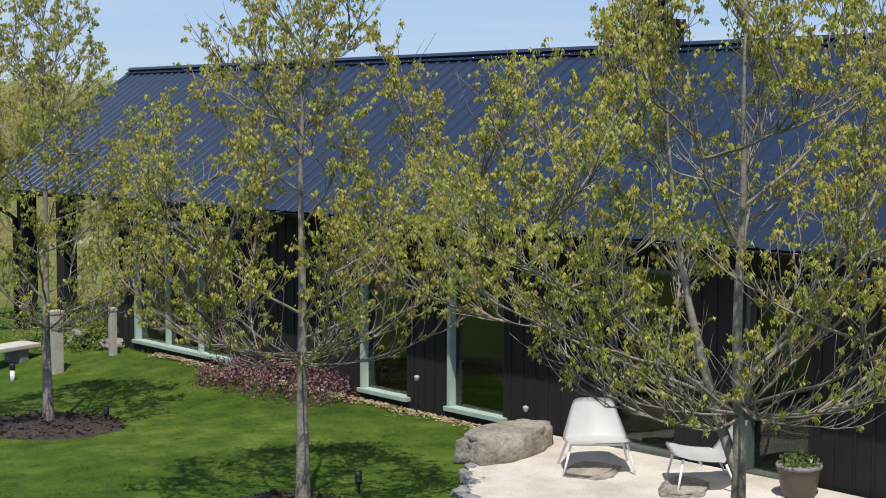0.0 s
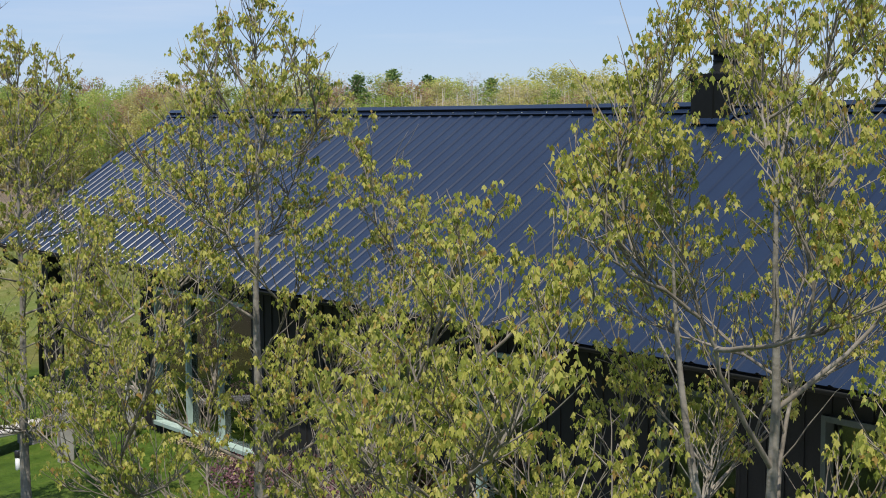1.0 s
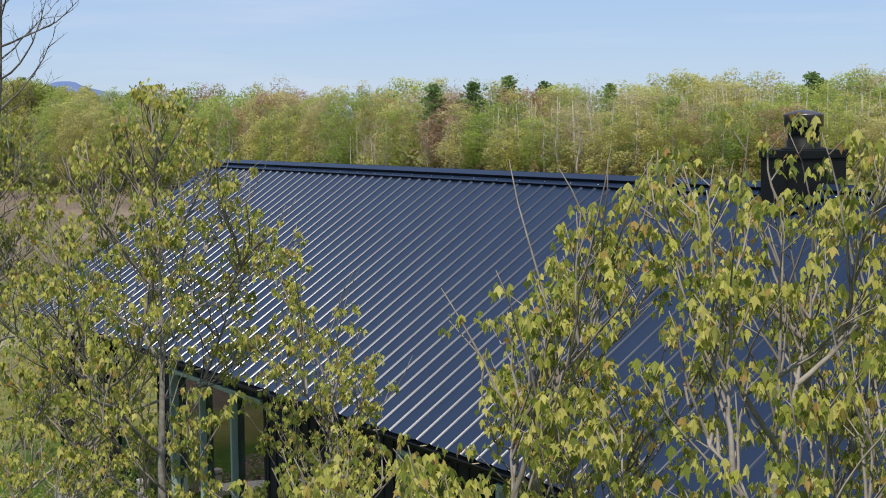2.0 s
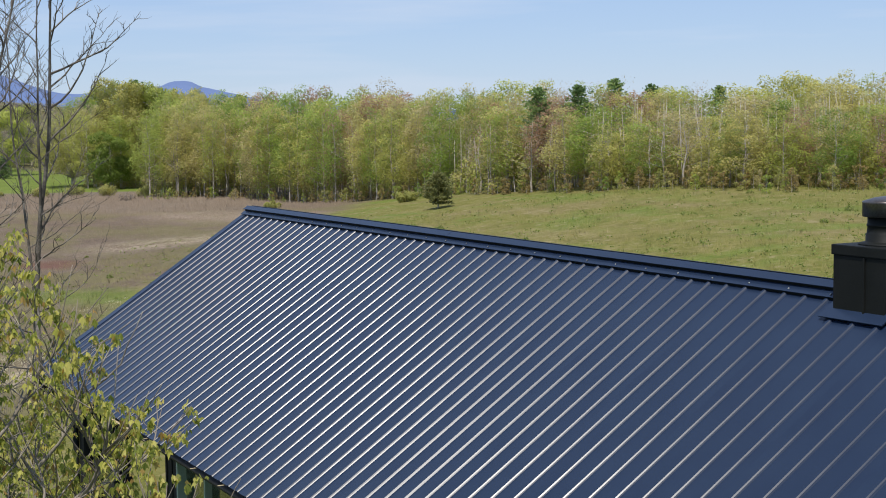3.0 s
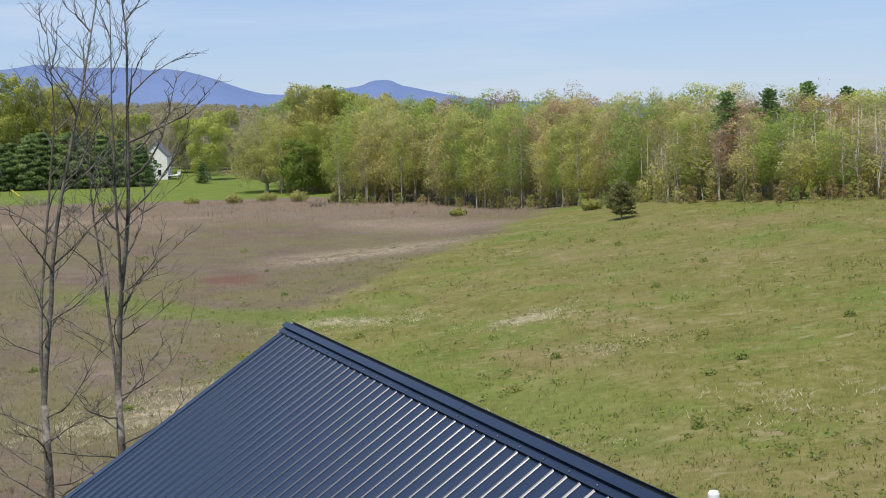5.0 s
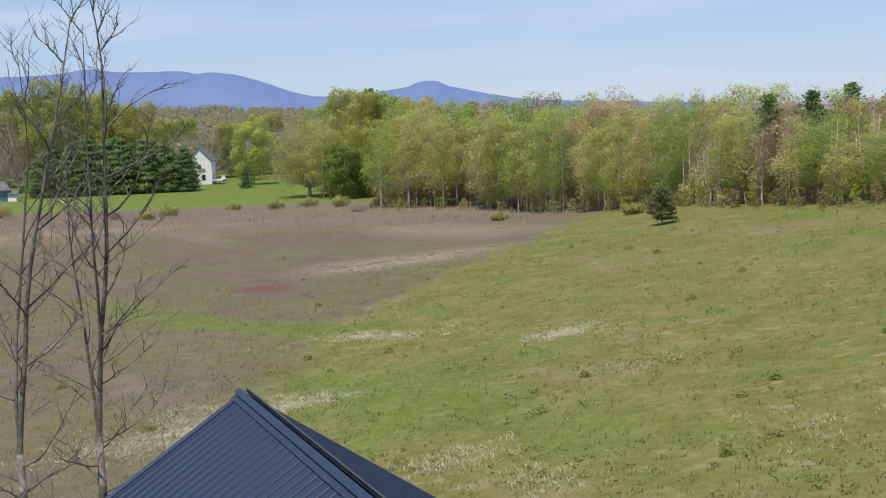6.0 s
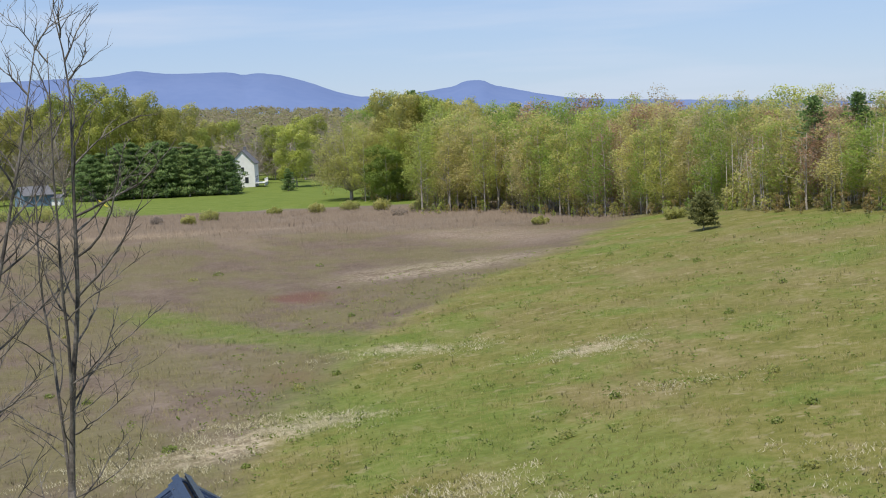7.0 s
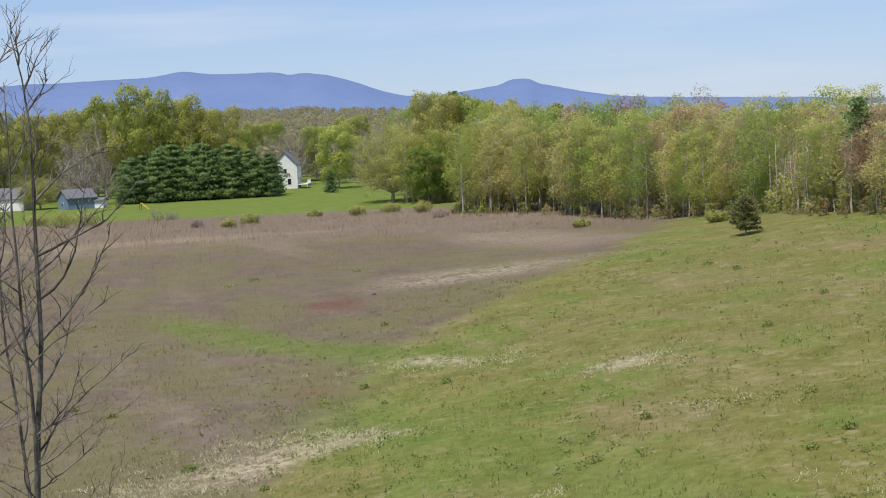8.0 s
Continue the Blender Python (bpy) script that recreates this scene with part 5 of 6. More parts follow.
def pine_kind(seed, h, width, tiers, count, needle, bare, power=1.5):
    """Layered conifer: whorls of drooping boughs with needle sprays."""
    rng = random.Random(seed)
    t = Tubes()
    tp = [Vector((0, 0, -0.3)), Vector((0.05, 0, h * 0.5)), Vector((0, 0.05, h))]
    t.add(tp, [0.022 * h, 0.014 * h, 0.003 * h], 7)
    v, f = [], []
    for i in range(tiers):
        u = bare + (0.98 - bare) * (i / (tiers - 1)) ** 0.9
        z = h * u
        r = width * (1 - ((u - bare) / (1 - bare)) ** power) * rng.uniform(0.75, 1.05) + 0.05 * width
        for k in range(6):
            a = k * 1.047 + i * 0.7 + rng.uniform(-0.3, 0.3)
            rr = r * rng.uniform(0.5, 1.15)
            e = Vector((math.cos(a) * rr, math.sin(a) * rr, z + rr * rng.uniform(0.0, 0.3)))
            t.add([Vector((0, 0, z - 0.05 * rr)), e], [0.004 * h * (1.15 - u), 0.001 * h], 3)
            for _ in range(count):
                w = 0.25 + 0.75 * rng.random()
                p = Vector((0, 0, z)).lerp(e, w) + Vector((rng.gauss(0, 1), rng.gauss(0, 1), rng.gauss(0, 0.6))) * needle * 0.55
                d = (Vector((math.cos(a), math.sin(a), 0.35)) + Vector((rng.gauss(0, 1), rng.gauss(0, 1), rng.gauss(0, 1))) * 0.6).normalized()
                s = d.cross(Vector((rng.gauss(0, 1), rng.gauss(0, 1), rng.gauss(0, 1)))).normalized()
                n = len(v)
                L = needle * rng.uniform(0.6, 1.2)
                v += [p - d * L * 0.5, p + s * L * 0.28, p + d * L * 0.5, p - s * L * 0.28]
                f.append((n, n + 1, n + 2, n + 3))
    wood = t.mesh("trunk")
    wood.materials.append(FOREST_BARK)
    return wood, mesh_of("crown", v, f)


LONE = pine_kind(201, 3.5, 1.75, 13, 70, 0.24, 0.16, 3.2)
LONE[1].materials.append(LONE_LEAF)
PINE = pine_kind(202, 15.0, 3.0, 12, 14, 0.62, 0.54, 2.2)
PINE[1].materials.append(PINE_LEAF)


def plume_pine(seed, h, width, tiers):
    """Soft-needled pine: tiers of level boughs that carry flat plumes, with dark gaps between."""
    rng = random.Random(seed)
    t = Tubes()
    t.add([Vector((0, 0, -0.3)), Vector((0.12, 0, h * 0.5)), Vector((0, 0.1, h * 0.97))], [0.022 * h, 0.014 * h, 0.003 * h], 7)
    v, f, nrms = [], [], []
    for i in range(tiers):
        u = 0.05 + 0.92 * i / (tiers - 1)
        r = width * (1 - u ** 2.3) * rng.uniform(0.8, 1.1) + 0.25
        for k in range(5 if u < 0.8 else 4):
            a = k * 6.283 / (5 if u < 0.8 else 4) + i * 0.8 + rng.uniform(-0.3, 0.3)
            rr = r * rng.uniform(0.65, 1.15)
            z = h * u + rng.uniform(-0.3, 0.3)
            e = Vector((math.cos(a) * rr, math.sin(a) * rr, z + rr * rng.uniform(0.0, 0.22)))
            t.add([Vector((0, 0, z - 0.1)), e], [0.06 * (1.15 - u), 0.015], 3)
            for w, size in ((0.42, 0.8), (0.72, 1.0), (0.98, 0.8)):
                c = Vector((0, 0, z)).lerp(e, w) + Vector((rng.gauss(0, 0.25), rng.gauss(0, 0.25), 0.1))
                size = 1.25 * size * rng.uniform(0.65, 1.1) * min(1.0, 0.35 + 0.25 * rr)
                for _ in range(46):
                    d = Vector((rng.gauss(0, 1), rng.gauss(0, 1), rng.gauss(0.2, 1))).normalized()
                    p = c + Vector((d.x, d.y, d.z * 0.42)) * size * (0.55 + 0.55 * rng.random())
                    g = (d + Vector((rng.gauss(0, 0.6), rng.gauss(0, 0.6), rng.gauss(0.4, 0.5)))).normalized()
                    q = g.cross(Vector((rng.gauss(0, 1), rng.gauss(0, 1), rng.gauss(0, 1)))).normalized()
                    n = len(v)
                    v += [p - q * 0.13, p + q * 0.13, p + g * rng.uniform(0.35, 0.60)]
                    soft = (d * 0.8 + Vector((math.cos(a) * 0.3, math.sin(a) * 0.3, 0.45))).normalized()
                    f.append((n, n + 1, n + 2) if q.cross(g).dot(soft) > 0 else (n + 1, n, n + 2))
                    nrms += [soft] * 3
    wood, crown = t.mesh("trunk"), soft_mesh("crown", v, f, nrms)
    wood.materials.append(FOREST_BARK)
    crown.materials.append(PINE_LEAF)
    return wood, crown


HEDGE = [plume_pine(203, 12.0, 3.6, 11), plume_pine(204, 12.0, 4.2, 12), plume_pine(205, 12.0, 3.1, 10)]

rng = random.Random(77)
plant("lone_pine", *LONE, LONE_LEAF, -110.4, 60.6, 3.5, "small bushy pine standing alone on the meadow slope", "", rng, base_h=3.5, widen=1.05)

WOOD_LABELS = ("woodland tree in yellow-green spring leaf", "woodland tree with thin new leaves and pale trunk", "nearly bare woodland tree just coming into leaf")


def crown_line(d):
    """Height above the garden that the treetops reach at a distance d from the camera."""
    return 7.2 + 0.0125 * d


def woodland():
    """Edge and depth of the wood, row behind row along its bearing."""
    az, count = 40.0, 0
    thicket, poles = [], Tubes()
    rows = ((0, 0.74, 1.25), (8, 0.88, 1.3), (18, 0.98, 1.5), (32, 1.05, 1.8))
    while az < 76.3:
        edge = float(np.interp(az, (40, 50, 56, 60, 65, 71, 74.1, 74.3), (116, 118, 130, 152, 190, 244, 246, 294)))
        for back, frac, gap in rows:
            if rng.random() > 0.92:
                continue
            a = radians(az + rng.uniform(-0.5, 0.5))
            d = edge + back + rng.uniform(-3, 3)
            x, y = 15 - math.sin(a) * d, -3 + math.cos(a) * d
            top = crown_line(d) * frac * rng.uniform(0.80, 1.04)
            z = land(x, y)
            h = max(4.5, top - z)
            bare = rng.random() < 0.22
            wood, crown = BARE_KIND if bare else KINDS[rng.choice((2, 2, 4, 4, 5, 0, 1) if back < 5 else (0, 0, 1, 1, 2, 3, 5))]
            mat = OAK_LEAF if bare else (RED_LEAF if rng.random() < 0.05 else FOREST_LEAF)
            label = WOOD_LABELS[2] if bare else ("woodland tree with reddish spring buds" if mat is RED_LEAF else WOOD_LABELS[0])
            plant("woodland_tree", wood, crown, mat, x, y, h, label, "woodland edge", rng, z - 0.1, widen=rng.uniform(0.80, 1.15) * min(1.45, max(1.0, 12.0 / h)))
            count += 1
        # brush and saplings along the edge and in its shade
        for _ in range(9):
            a = radians(az + rng.uniform(-0.5, 0.5))
            dd = edge + rng.uniform(1, 22)
            x, y = 15 - math.sin(a) * dd, -3 + math.cos(a) * dd
            s = rng.uniform(0.7, 1.6)
            thicket.append((Vector((x, y, land(x, y) + s * rng.uniform(0.7, 2.8 if az < 62 else 4.2))), s))
            poles.add([Vector((x, y, land(x, y) - 0.2)), Vector((x + rng.gauss(0, 0.2), y, land(x, y) + 3)), Vector((x + rng.gauss(0, 0.5), y, land(x, y) + rng.uniform(5, 8)))], [0.07, 0.05, 0.015], 4)
        for _ in range(4):
            a = radians(az + rng.uniform(-0.5, 0.5))
            dd = edge - 4 + rng.uniform(-2, 5)
            x, y = 15 - math.sin(a) * dd, -3 + math.cos(a) * dd
            plant("sapling", *SAPLINGS[rng.randrange(3)], (FOREST_LEAF, YELLOW_SHRUB, OAK_LEAF, OAK_LEAF)[rng.randrange(4)], x, y, rng.uniform(0.8, 2.0), "bushy sapling at the foot of the wood", "saplings along the wood", rng, widen=rng.uniform(1.0, 1.6))
        az += 0.62 if az < 62 else 0.50
    brush = soft_mesh("undergrowth", *crown_quads(rng, thicket, 100000, 0.34))
    under = thing("undergrowth", pose(0, 0, 0), "dense undergrowth and thin poles in the shade of the wood", "undergrowth", kind="stuff")
    tagged(part("leaves", brush, BRUSH_LEAF, under), kind="stuff")
    tagged(part("stems", poles.mesh("stems"), FOREST_BARK, under), kind="stuff")
    return count


woodland()

# single trees that stand out
for x, y, top, kind, mat, label, widen in (
        (-184.0, 89.2, 12.4, 12, OAK_LEAF, "tall bronze-budded oak rising above the wood", 1.0),
        (-278.8, 66.2, 10.6, 10, ROUND_LEAF, "broad round-crowned tree with pale limbs", 1.02),
        (-262.7, 69.5, 3.4, 8, SHRUB_LEAF, "dense bright green tree at the wood's edge", 1.25),
        (-300.0, 82.0, 12.0, 1, SHRUB_LEAF, "bright green tree behind the round tree", 1.2),
        (-292.0, 76.0, 9.0, 3, FOREST_LEAF, "yellow-green tree behind the round tree", 1.1),
        (-359.6, 70.8, 8.6, 8, FOREST_LEAF, "slim green tree behind the white house", 1.2),
        (-339.0, -2.4, 1.6, 10, YELLOW_SHRUB, "low spreading willow behind the shed", 1.5),
        (-346.0, 7.6, 11.6, 11, HAZE_TWIG, "tall grey tree still bare behind the shed", 1.05),
        (-362.0, 5.0, 9.0, 11, HAZE_TWIG, "grey bare tree behind the willow", 1.1),
        (-398.0, 66.0, 8.5, 11, HAZE_TWIG, "grey bare tree beyond the white house", 1.2),
        (-392.0, 76.0, 9.5, 11, HAZE_TWIG, "grey bare tree beside the white house", 1.2)):
    plant("tree", *(KINDS + DENSE + [ROUND, HAZY, OAK])[kind], mat, x, y, top - land(x, y), label, "", rng, widen=widen)
for k in range(26):
    u = k / 25
    d = 392 + 18 * (k % 3) + rng.uniform(-5, 5)
    a = radians(83.6 + 12.4 * u + rng.uniform(-0.3, 0.3))
    top = 15.6 + 2.2 * math.sin(u * 7.0) + rng.uniform(-2.0, 2.2) - 3.0 * max(0.0, 0.15 - u) / 0.15
    x, y = 14 - math.sin(a) * d, math.cos(a) * d
    if k % 4 == 1:
        plant("tree", *HAZY, HAZE_TWIG, x, y, top - land(x, y), "grey half-bare tree behind the pines and sheds", "tall trees behind the pines", rng, widen=1.1)
    else:
        plant("tree", *DENSE[k % 3], FULL_LEAF, x, y, top - land(x, y), "tall rounded yellow-green tree behind the pines and sheds", "tall trees behind the pines", rng, widen=rng.uniform(0.8, 1.0))
for k, (az, d, top) in enumerate(((72.6, 292, 11.0), (73.3, 300, 12.2), (74.0, 306, 12.6), (74.8, 300, 13.2), (75.5, 335, 13.6), (71.8, 284, 10.4))):
    x, y = 15 - math.sin(radians(az)) * d, -3 + math.cos(radians(az)) * d
    plant("tree", *DENSE[k % 3], FULL_LEAF, x, y, top - land(x, y), "tall bright yellow-green tree behind the round tree", "bright trees beside the lawn", rng, widen=rng.uniform(0.75, 0.95))
for k in range(24):
    a = radians(76.9 + 6.6 * ((k * 7) % 24) / 23)
    d = 428 + 4.0 * k + rng.uniform(-6, 10)
    x, y = 14 - math.sin(a) * d, math.cos(a) * d
    grey = k % 5 in (1, 2, 4)
    plant("tree", *(HAZY if grey else DENSE[k % 3]), HAZE_TWIG if grey else FULL_LEAF, x, y, rng.uniform(6.5, 9.0) + 0.11 * k - land(x, y), "grey half-bare tree beyond the white house" if grey else "rounded spring tree beyond the white house", "trees beyond the white house", rng, widen=rng.uniform(0.9, 1.2))
for x, y, top in ((-304.6, 86.7, 14.9), (-114.9, 74.9, 8.9), (-112.7, 78.5, 9.1), (-110.6, 81.6, 9.7), (-108.4, 84.8, 9.1), (-114.8, 98.7, 9.1), (-85.4, 100.8, 9.5), (-269.6, 98.4, 11.0), (-283.8, 86.8, 12.0), (-88.8, 105.4, 9.1)):
    plant("pine_tree", *PINE, PINE_LEAF, x, y, top - land(x, y), "dark green pine standing above the wood", "pines in the wood", rng, widen=1.1)
for k in range(17):
    u = k / 16
    top = 12.6 - 1.8 * max(0.0, 0.25 - u) / 0.25 - 3.4 * max(0.0, u - 0.55) / 0.45 + rng.uniform(-1.3, 0.8)
    plant("pine_tree", *HEDGE[k % 3], PINE_LEAF, -341 + (3.0 if k % 2 else -3.0) + rng.uniform(-1.5, 1.5), 17.0 + 34.5 * u + rng.uniform(-0.8, 0.8), top, "dense soft-needled green pine in a row behind the mown lawn", "row of pines", rng, base_h=12.0, widen=rng.uniform(0.95, 1.25))
plant("spruce_tree", *HEDGE[2], PINE_LEAF, -338, 64.5, 5.2, "small dark spruce on the mown lawn", "", rng, base_h=12.0, widen=1.25)


def distant_woods():
    """Clumped canopy of the far country, too far to count."""
    r = random.Random(9)
    v, f = [], []
    nrms = []
    for _ in range(7500):
        az = radians(r.uniform(44, 102))
        d = 440 + 1500 * r.random() ** 1.4
        x, y = 14 - math.sin(az) * d, math.cos(az) * d
        z = land(x, y)
        s = r.uniform(2.5, 5)
        height = r.uniform(7.0, 12.0)
        for _ in range(26):
            d = Vector((r.gauss(0, 1), r.gauss(0, 1), abs(r.gauss(0, 1)))).normalized()
            c = Vector((x, y, z + height * 0.5)) + Vector((d.x * s, d.y * s, d.z * height * 0.5))
            a = d.cross(Vector((r.gauss(0, 1), r.gauss(0, 1), r.gauss(0, 1)))).normalized()
            a, b = a * s * 0.24, d.cross(a) * s * 0.22
            n = len(v)
            v += [c - a, c + b, c + a, c - b]
            f.append((n + 3, n + 2, n + 1, n))
            nrms += [(d + Vector((0.2, -0.2, 0.5))).normalized()] * 4
    ob = part("distant_woods", soft_mesh("distant_woods", v, f, nrms), FAR_WOOD, None)
    tagged(ob, "distant mixed woods filling the plain below the mountains", "woods", kind="stuff")


distant_woods()


# ---------------------------------------------------------------- far buildings
def gable_house(name, x, y, rot, w, l, wall_h, rise, wall_mat, label, openings, chimney=False, deck=False):
    """Simple house: walls, two roof planes, windows with panes. Local y is the ridge; gables face -y and +y."""
    h = thing(name, pose(x, y, land(x, y) - 0.1, 0, 0, rot), label, "house")
    prof = [(-w / 2, 0), (w / 2, 0), (w / 2, wall_h), (0, wall_h + rise), (-w / 2, wall_h)]
    bm = bmesh.new()
    a = [bm.verts.new((px, -l / 2, pz)) for px, pz in prof]
    b = [bm.verts.new((px, l / 2, pz)) for px, pz in prof]
    for i in range(5):
        bm.faces.new((a[i], a[(i + 1) % 5], b[(i + 1) % 5], b[i]))
    bm.faces.new(a[::-1])
    bm.faces.new(b)
    bmesh.ops.recalc_face_normals(bm, faces=bm.faces[:])
    part("wall", bm, wall_mat, h)
    k = rise / (w / 2)
    for sx in (-1, 1):
        e = w / 2 + 0.35
        q = [(0, wall_h + rise + 0.06), (sx * e, wall_h + rise + 0.06 - k * e), (sx * e, wall_h + rise + 0.26 - k * e), (0, wall_h + rise + 0.26)]
        bm = bmesh.new()
        a = [bm.verts.new((px, -l / 2 - 0.35, pz)) for px, pz in q]
        b = [bm.verts.new((px, l / 2 + 0.35, pz)) for px, pz in q]
        for i in range(4):
            bm.faces.new((a[i], a[(i + 1) % 4], b[(i + 1) % 4], b[i]))
        bm.faces.new(a[::-1])
        bm.faces.new(b)
        bmesh.ops.recalc_face_normals(bm, faces=bm.faces[:])
        part("roof", bm, SLATE, h, "grey shingle roof slope")
    for side, u, z0, ww, hh in openings:
        if side == "gable":
            win = part("window", box(u - ww / 2, u + ww / 2, -l / 2 - 0.05, -l / 2 - 0.005, z0, z0 + hh), HOUSE_WHITE, h)
            part("pane", box(u - ww / 2 + 0.1, u + ww / 2 - 0.1, -l / 2 - 0.07, -l / 2 - 0.051, z0 + 0.1, z0 + hh - 0.1), PANE_DARK, win)
        else:
            win = part("window", box(w / 2 + 0.005, w / 2 + 0.05, u - ww / 2, u + ww / 2, z0, z0 + hh), HOUSE_WHITE, h)
            part("pane", box(w / 2 + 0.051, w / 2 + 0.07, u - ww / 2 + 0.1, u + ww / 2 - 0.1, z0 + 0.1, z0 + hh - 0.1), PANE_DARK, win)
    if chimney:
        part("chimney", box(-0.4, 0.4, l * 0.2, l * 0.2 + 0.8, wall_h + rise - 0.4, wall_h + rise + 1.1), SLATE, h)
    if deck:
        part("deck", box(w / 2 + 0.06, w / 2 + 2.6, -l / 2, l / 2 - 1, 0.9, 1.1), HOUSE_WHITE, h, "raised white deck")
        for k in range(7):
            yy = -l / 2 + 0.1 + k * (l - 1.3) / 6
            part("rail_post", box(w / 2 + 2.45, w / 2 + 2.58, yy, yy + 0.12, 0.2, 2.1), HOUSE_WHITE, h)
        part("rail", box(w / 2 + 2.47, w / 2 + 2.56, -l / 2, l / 2 - 1, 2.1, 2.2), HOUSE_WHITE, h)
    return h


gable_house("white_house", -378, 60.6, 74, 6.2, 9.0, 6.2, 3.2, HOUSE_WHITE, "two-storey white clapboard house with grey gabled roof", (("gable", -1.4, 1.0, 1.1, 1.7), ("gable", 1.0, 1.0, 1.1, 1.7), ("gable", 0.0, 4.0, 1.0, 1.3), ("side", -2, 1.4, 1.2, 1.5), ("side", 1.5, 1.4, 1.2, 1.5)), deck=True, chimney=True)
gable_house("blue_shed", -331, 5.6, 20, 6.0, 6.5, 2.6, 1.7, SHED_BLUE, "low grey-blue shed with a grey roof", (("gable", 0.0, 0.7, 1.0, 1.0),))
gable_house("white_shed", -330, 10.2, -25, 2.2, 3.2, 1.7, 0.5, HOUSE_WHITE, "small white shed on the mown lawn", (("gable", 0.0, 0.6, 0.5, 0.7),))
gable_house("white_cottage", -342, -9.5, -15, 7.0, 9.0, 2.7, 2.2, HOUSE_WHITE, "low white cottage with a grey roof", (("gable", -1.5, 1.0, 1.0, 1.2), ("gable", 1.5, 1.0, 1.0, 1.2)))

slide = thing("garden_slide", pose(-305.7, 18.9, land(-305.7, 18.9), 0, 0, 40), "yellow plastic slide on the mown lawn", "slide")
bm = bmesh.new()
for a, b in (((-1.0, 1.5), (1.3, 0.15)),):
    vs = [bm.verts.new((a[0], -0.3, a[1])), bm.verts.new((b[0], -0.3, b[1])), bm.verts.new((b[0], 0.3, b[1])), bm.verts.new((a[0], 0.3, a[1]))]
    bm.faces.new(vs)
    bmesh.ops.solidify(bm, geom=bm.faces[:], thickness=0.12)
part("chute", bm, YELLOW, slide, "bright yellow chute")
for y in (-0.3, 0.24):
    part("ladder_rail", box(-1.25, -1.15, y, y + 0.06, 0.0, 2.0), SIDING, slide)


# ---------------------------------------------------------------- meadow growth
def blades(name, spots, per, height, spread_r, width, mat, label, seed, lean=0.35):
    r = random.Random(seed)
    v, f = [], []
    for x, y, s in spots:
        for _ in range(per):
            px, py = x + r.gauss(0, spread_r * s), y + r.gauss(0, spread_r * s)
            z = land(px, py) - 0.02
            h = height * s * r.uniform(0.5, 1.25)
            a = r.uniform(0, 6.28)
            lx, ly = r.gauss(0, lean) * h, r.gauss(0, lean) * h
            wx, wy = math.cos(a) * width * s * 0.5, math.sin(a) * width * s * 0.5
            n = len(v)
            v += [(px - wx, py - wy, z), (px + wx, py + wy, z), (px + lx, py + ly, z + h)]
            # each blade's face is turned to the house side
            f.append((n, n + 1, n + 2) if wy * 0.85 + wx * 0.5 > 0 else (n + 1, n, n + 2))
    ob = part(name, soft_mesh(name, v, f, [(0.0, 0.0, 1.0)] * len(v)), mat, None)
    return tagged(ob, label, "grass", kind="stuff")


def in_view_wedge(x, y):
    """The stretch of hillside and hollow that lies beyond the house."""
    return y > 4.5 or x < -4.0


r = random.Random(31)
spots = []
while len(spots) < 30000:
    d, az = 26 + 105 * r.random() ** 1.25, radians(r.uniform(34, 96))
    x, y = 15 - math.sin(az) * d, -3 + math.cos(az) * d
    if in_view_wedge(x, y) and noise.noise((x * 0.25, y * 0.25, 1.0)) + r.uniform(-0.5, 0.6) > -0.1:
        spots.append((x, y, r.uniform(0.6, 1.25) * (0.8 + d / 220)))
blades("meadow_grass", spots, 6, 0.20, 0.15, 0.030, TUFT, "rough uneven meadow grass with dry stems", 32)
spots = []
while len(spots) < 20000:
    d, az = 92 + 170 * r.random() ** 0.7, radians(r.uniform(64, 97))
    x, y = 15 - math.sin(az) * d, -3 + math.cos(az) * d
    if land(x, y) < -5.0 and x - 0.25 * y > -268:
        spots.append((x, y, r.uniform(0.5, 1.1) * (0.35 + 0.65 * min(1.0, (d - 92) / 120))))
blades("reed_bed", spots, 5, 0.40, 1.6, 0.07, REED, "pale dry reeds along the far side of the hollow", 33, 0.12)
spots = []
while len(spots) < 7000:
    y = r.uniform(-12, 76)
    x = -266 + 0.25 * y + 62 * r.random() ** 1.4 + 0.28 * max(0.0, y - 25)
    if noise.noise((x * 0.10, y * 0.10, 2.0)) + r.uniform(-0.35, 0.35) > -0.05:
        spots.append((x, y, r.uniform(0.3, 1.2)))
blades("reed_fringe", spots, 12, 0.55, 1.2, 0.08, REED, "tall dry reeds and brush fringing the mown lawn", 36, 0.2)
spots = []
while len(spots) < 22000:
    x, y = r.uniform(2.5, 16.5), r.uniform(-8.2, -2.62)
    if (x > 12.9 and y > -5.4 - (x - 13) * 0.4) or math.hypot((x - 8.08) / 1.2, (y + 5.82) / 0.85) < 1 or math.hypot((x - 13.98) / 0.8, (y + 6.36) / 0.55) < 1:
        continue
    spots.append((x, y, r.uniform(0.7, 1.2)))
blades("lawn_grass", spots, 3, 0.045, 0.03, 0.010, LAWN_BLADE, "short mown lawn grass", 34, 0.5)

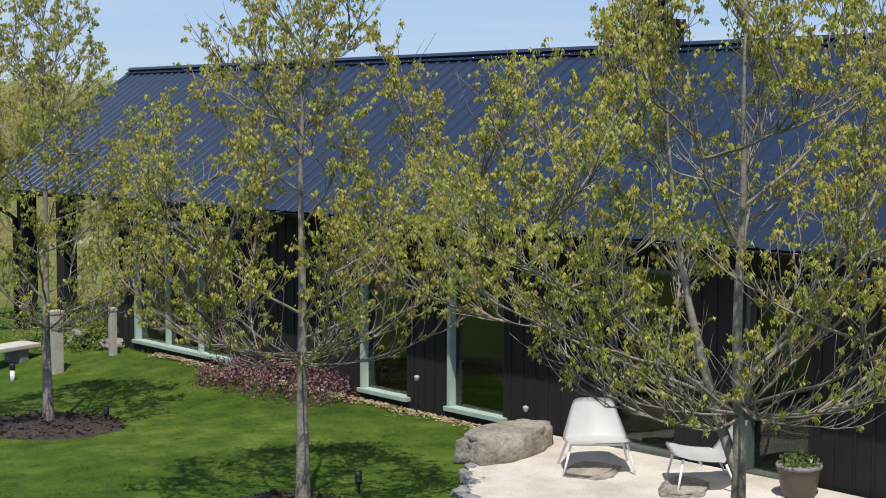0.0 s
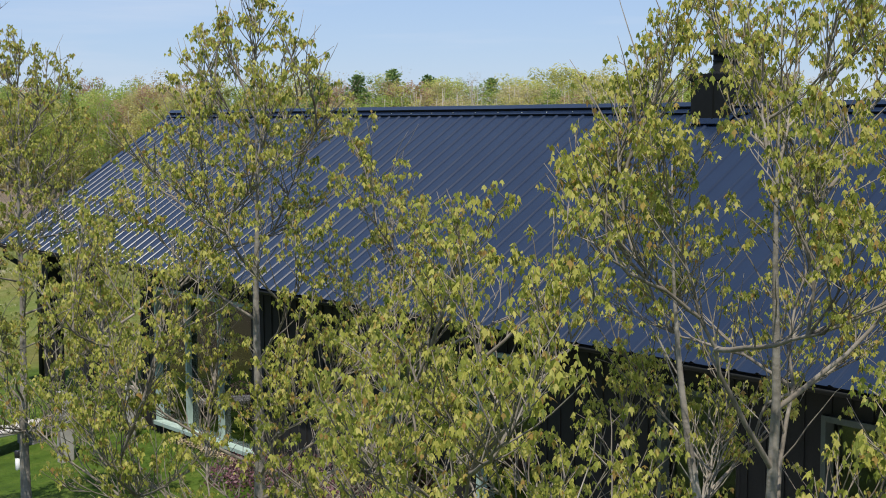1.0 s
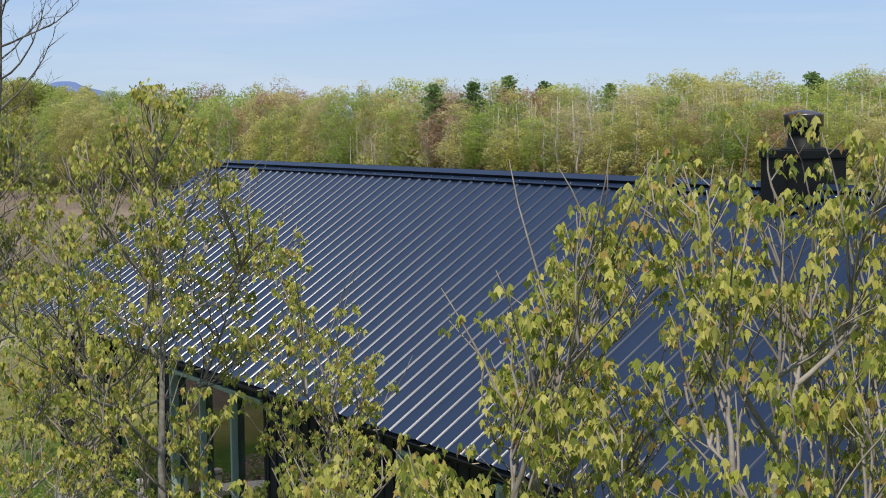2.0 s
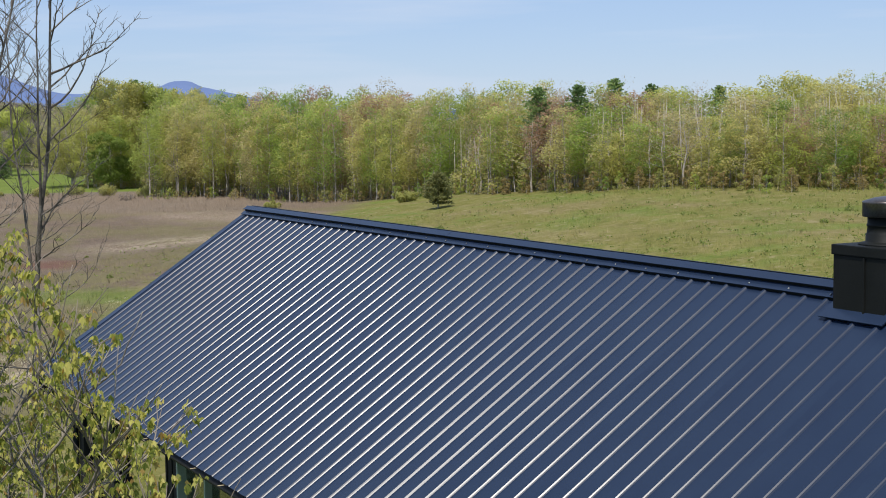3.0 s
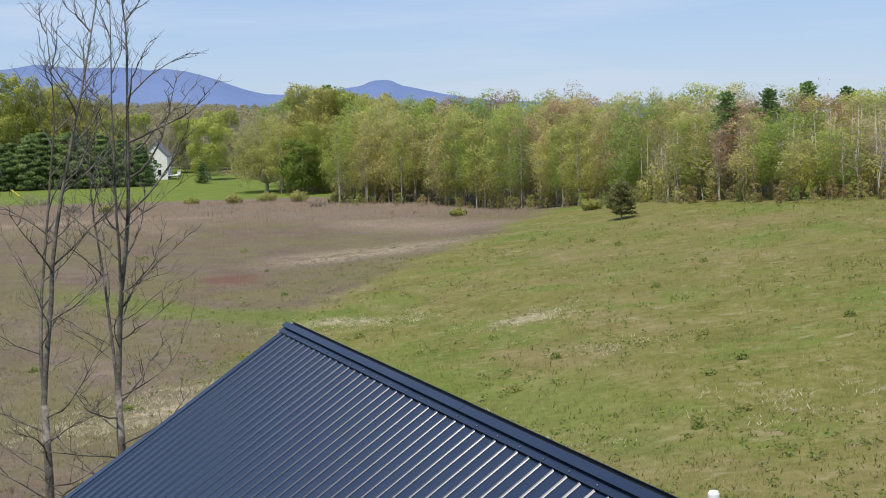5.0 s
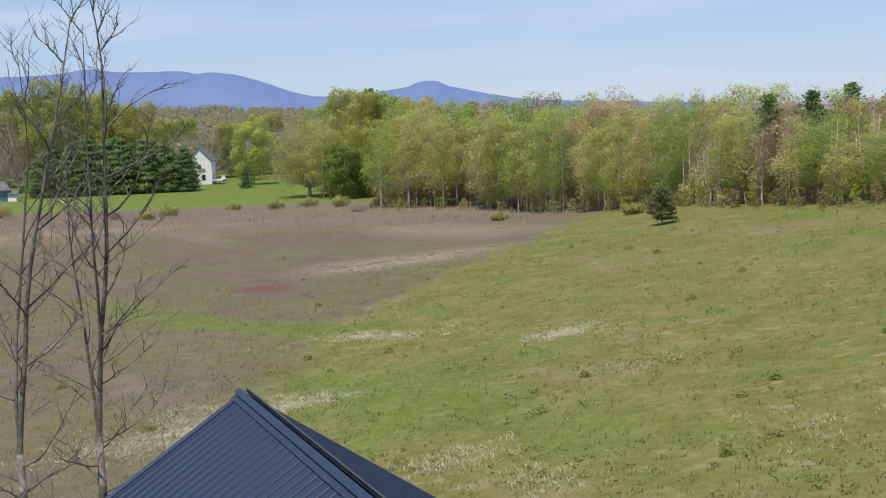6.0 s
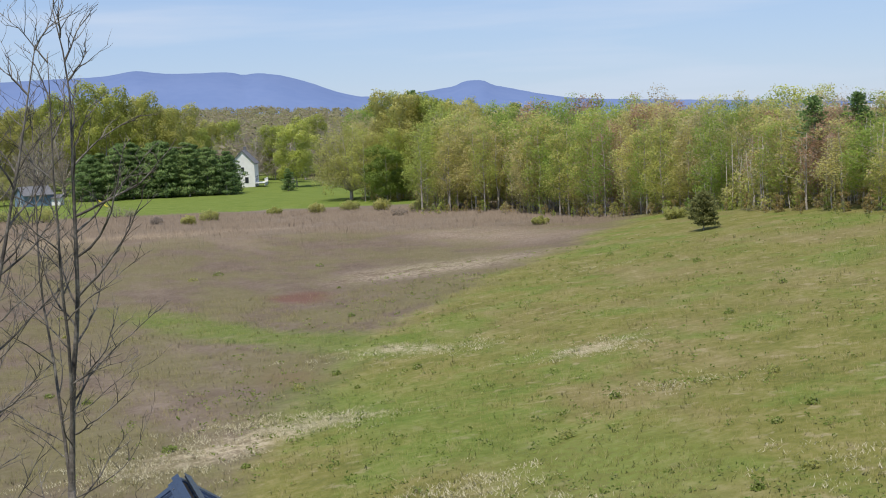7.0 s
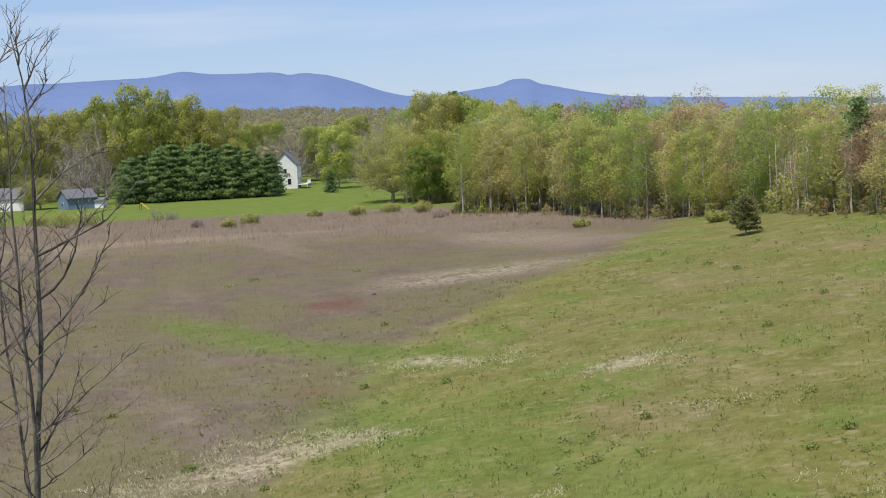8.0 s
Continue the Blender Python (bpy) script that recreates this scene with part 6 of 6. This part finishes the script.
spots = []
for cx, cy, n, sp in ((-52.6, 25.5, 90, 1.6), (-63.4, 21.7, 80, 1.8), (-69.2, 17.6, 60, 1.8), (-47.7, 3.7, 220, 2.4), (-51.9, 8.3, 160, 1.8), (-50.4, 11.0, 90, 1.2), (-48.0, 12.8, 60, 1.0), (-39.3, 24.3, 50, 1.2), (-31.5, 13.5, 60, 1.0), (-31.1, 11.3, 60, 1.0), (-25.4, 13.8, 60, 1.2), (-22.8, 22.0, 40, 1.6), (-91.5, 41.9, 40, 1.6)):
    spots += [(r.gauss(cx, sp), r.gauss(cy, sp), r.uniform(0.6, 1.3)) for _ in range(n)]
blades("dry_tussock", spots, 16, 0.12, 0.22, 0.035, DRY, "pale dry grass tussocks", 35, 0.9)

spots = []
while len(spots) < 2800:
    d, az = 26 + 120 * r.random() ** 1.2, radians(r.uniform(34, 96))
    x, y = 15 - math.sin(az) * d, -3 + math.cos(az) * d
    if in_view_wedge(x, y) and noise.noise((x * 0.14, y * 0.14, 7.0)) + r.uniform(-0.45, 0.45) > 0.12 and land(x, y) > -6.2:
        spots.append((x, y, r.uniform(0.5, 1.3)))
v, f = [], []
for x, y, s in spots:
    for _ in range(r.randrange(5, 12)):
        c = Vector((x + r.gauss(0, 0.13 * s), y + r.gauss(0, 0.13 * s), land(x, y) + r.uniform(0.06, 0.20 * s)))
        a = Vector((r.gauss(0, 1), r.gauss(0, 1), r.gauss(0.3, 0.6))).normalized() * r.uniform(0.04, 0.08) * (0.7 + s * 0.4)
        b = a.cross(Vector((r.gauss(0, 1), r.gauss(0, 1), r.gauss(0, 1)))).normalized() * a.length * 0.55
        n = len(v)
        v += [c - a, c + b, c + a, c - b]
        f.append((n, n + 1, n + 2, n + 3))
tagged(part("meadow_herbs", mesh_of("meadow_herbs", v, f), HERB_LEAF, None), "low leafy green herbs scattered through the meadow", "herbs", kind="stuff")

for k in range(46):
    d, az = 36 + 100 * r.random(), radians(r.uniform(44, 94))
    x, y = 15 - math.sin(az) * d, -3 + math.cos(az) * d
    s = r.uniform(0.16, 0.36)
    shrub("meadow_weed", x, y, s, 0.13, 110, HERB_LEAF if k % 3 else YELLOW_SHRUB, "leafy green weed clump in the meadow", 300 + k, 1.0, "meadow weeds", "weed", 4)
for k, (x, y, s) in enumerate(((-139, 19.5, 0.6), (-134, 16.3, 0.5), (-141, 30.6, 0.5), (-103.3, 49.5, 0.6), (-87.7, 46.4, 0.45))):
    shrub("willow_shrub", x, y, s, 0.16, 90, YELLOW_SHRUB if k % 2 else HERB_LEAF, "small olive-green shrub in the meadow", 400 + k, 0.8, "shrubs in the meadow", "shrub", 6)


def bush(x, y, w, h, count, mat, label, seed):
    """Rounded bush of several leafy masses on thin stems."""
    rng = random.Random(seed)
    sh = thing("willow_shrub", pose(x, y, land(x, y), 0, 0, rng.uniform(0, 360)), label, "shrub", "shrubs along the lawn's edge")
    t, lobes = Tubes(), []
    for k in range(9):
        a = 2.4 * k + rng.uniform(-0.4, 0.4)
        e = Vector((math.cos(a) * w * 0.33, math.sin(a) * w * 0.33, h * rng.uniform(0.20, 0.45))) if k else Vector((0, 0, h * 0.55))
        t.add([Vector((0, 0, -0.05)), e * 0.5, e], [0.05, 0.035, 0.012], 4)
        lobes.append((e, rng.uniform(0.24, 0.34) * min(w, h * 1.1)))
    tagged(part("stem", t.mesh("stem"), DEAD_BARK, sh), kind="stuff")
    tagged(part("crown", soft_mesh("crown", *crown_quads(rng, lobes, count, 0.20)), mat, sh), kind="stuff")


for k, (x, y, w, h) in enumerate(((-257.0, 1.5, 5.0, 4.2), (-261.0, 5.5, 4.5, 3.4), (-266.0, -2.5, 4.0, 3.0), (-259.5, 18.3, 3.6, 3.2), (-262.0, 21.0, 2.6, 2.0), (-230.0, 27.6, 2.6, 1.8), (-237.0, 32.0, 3.4, 2.4), (-236.0, 23.0, 2.0, 2.0), (-242.7, 44.0, 2.8, 1.6), (-240.5, 51.0, 3.0, 2.2), (-241.0, 57.0, 3.6, 2.4), (-238.0, 62.0, 3.0, 2.4), (-220.0, 60.5, 2.8, 1.8), (-228.0, 66.0, 3.2, 2.4), (-176.0, 68.7, 2.6, 1.4), (-137.0, 70.3, 2.8, 1.6))):
    grey = k in (3, 4, 7, 12)
    bush(x, y, w, h, 500 if grey else 2200, HAZE_TWIG if grey else YELLOW_SHRUB, "thin grey twiggy shrub at the lawn's edge" if grey else "rounded olive-green willow shrub at the lawn's edge", 430 + k)
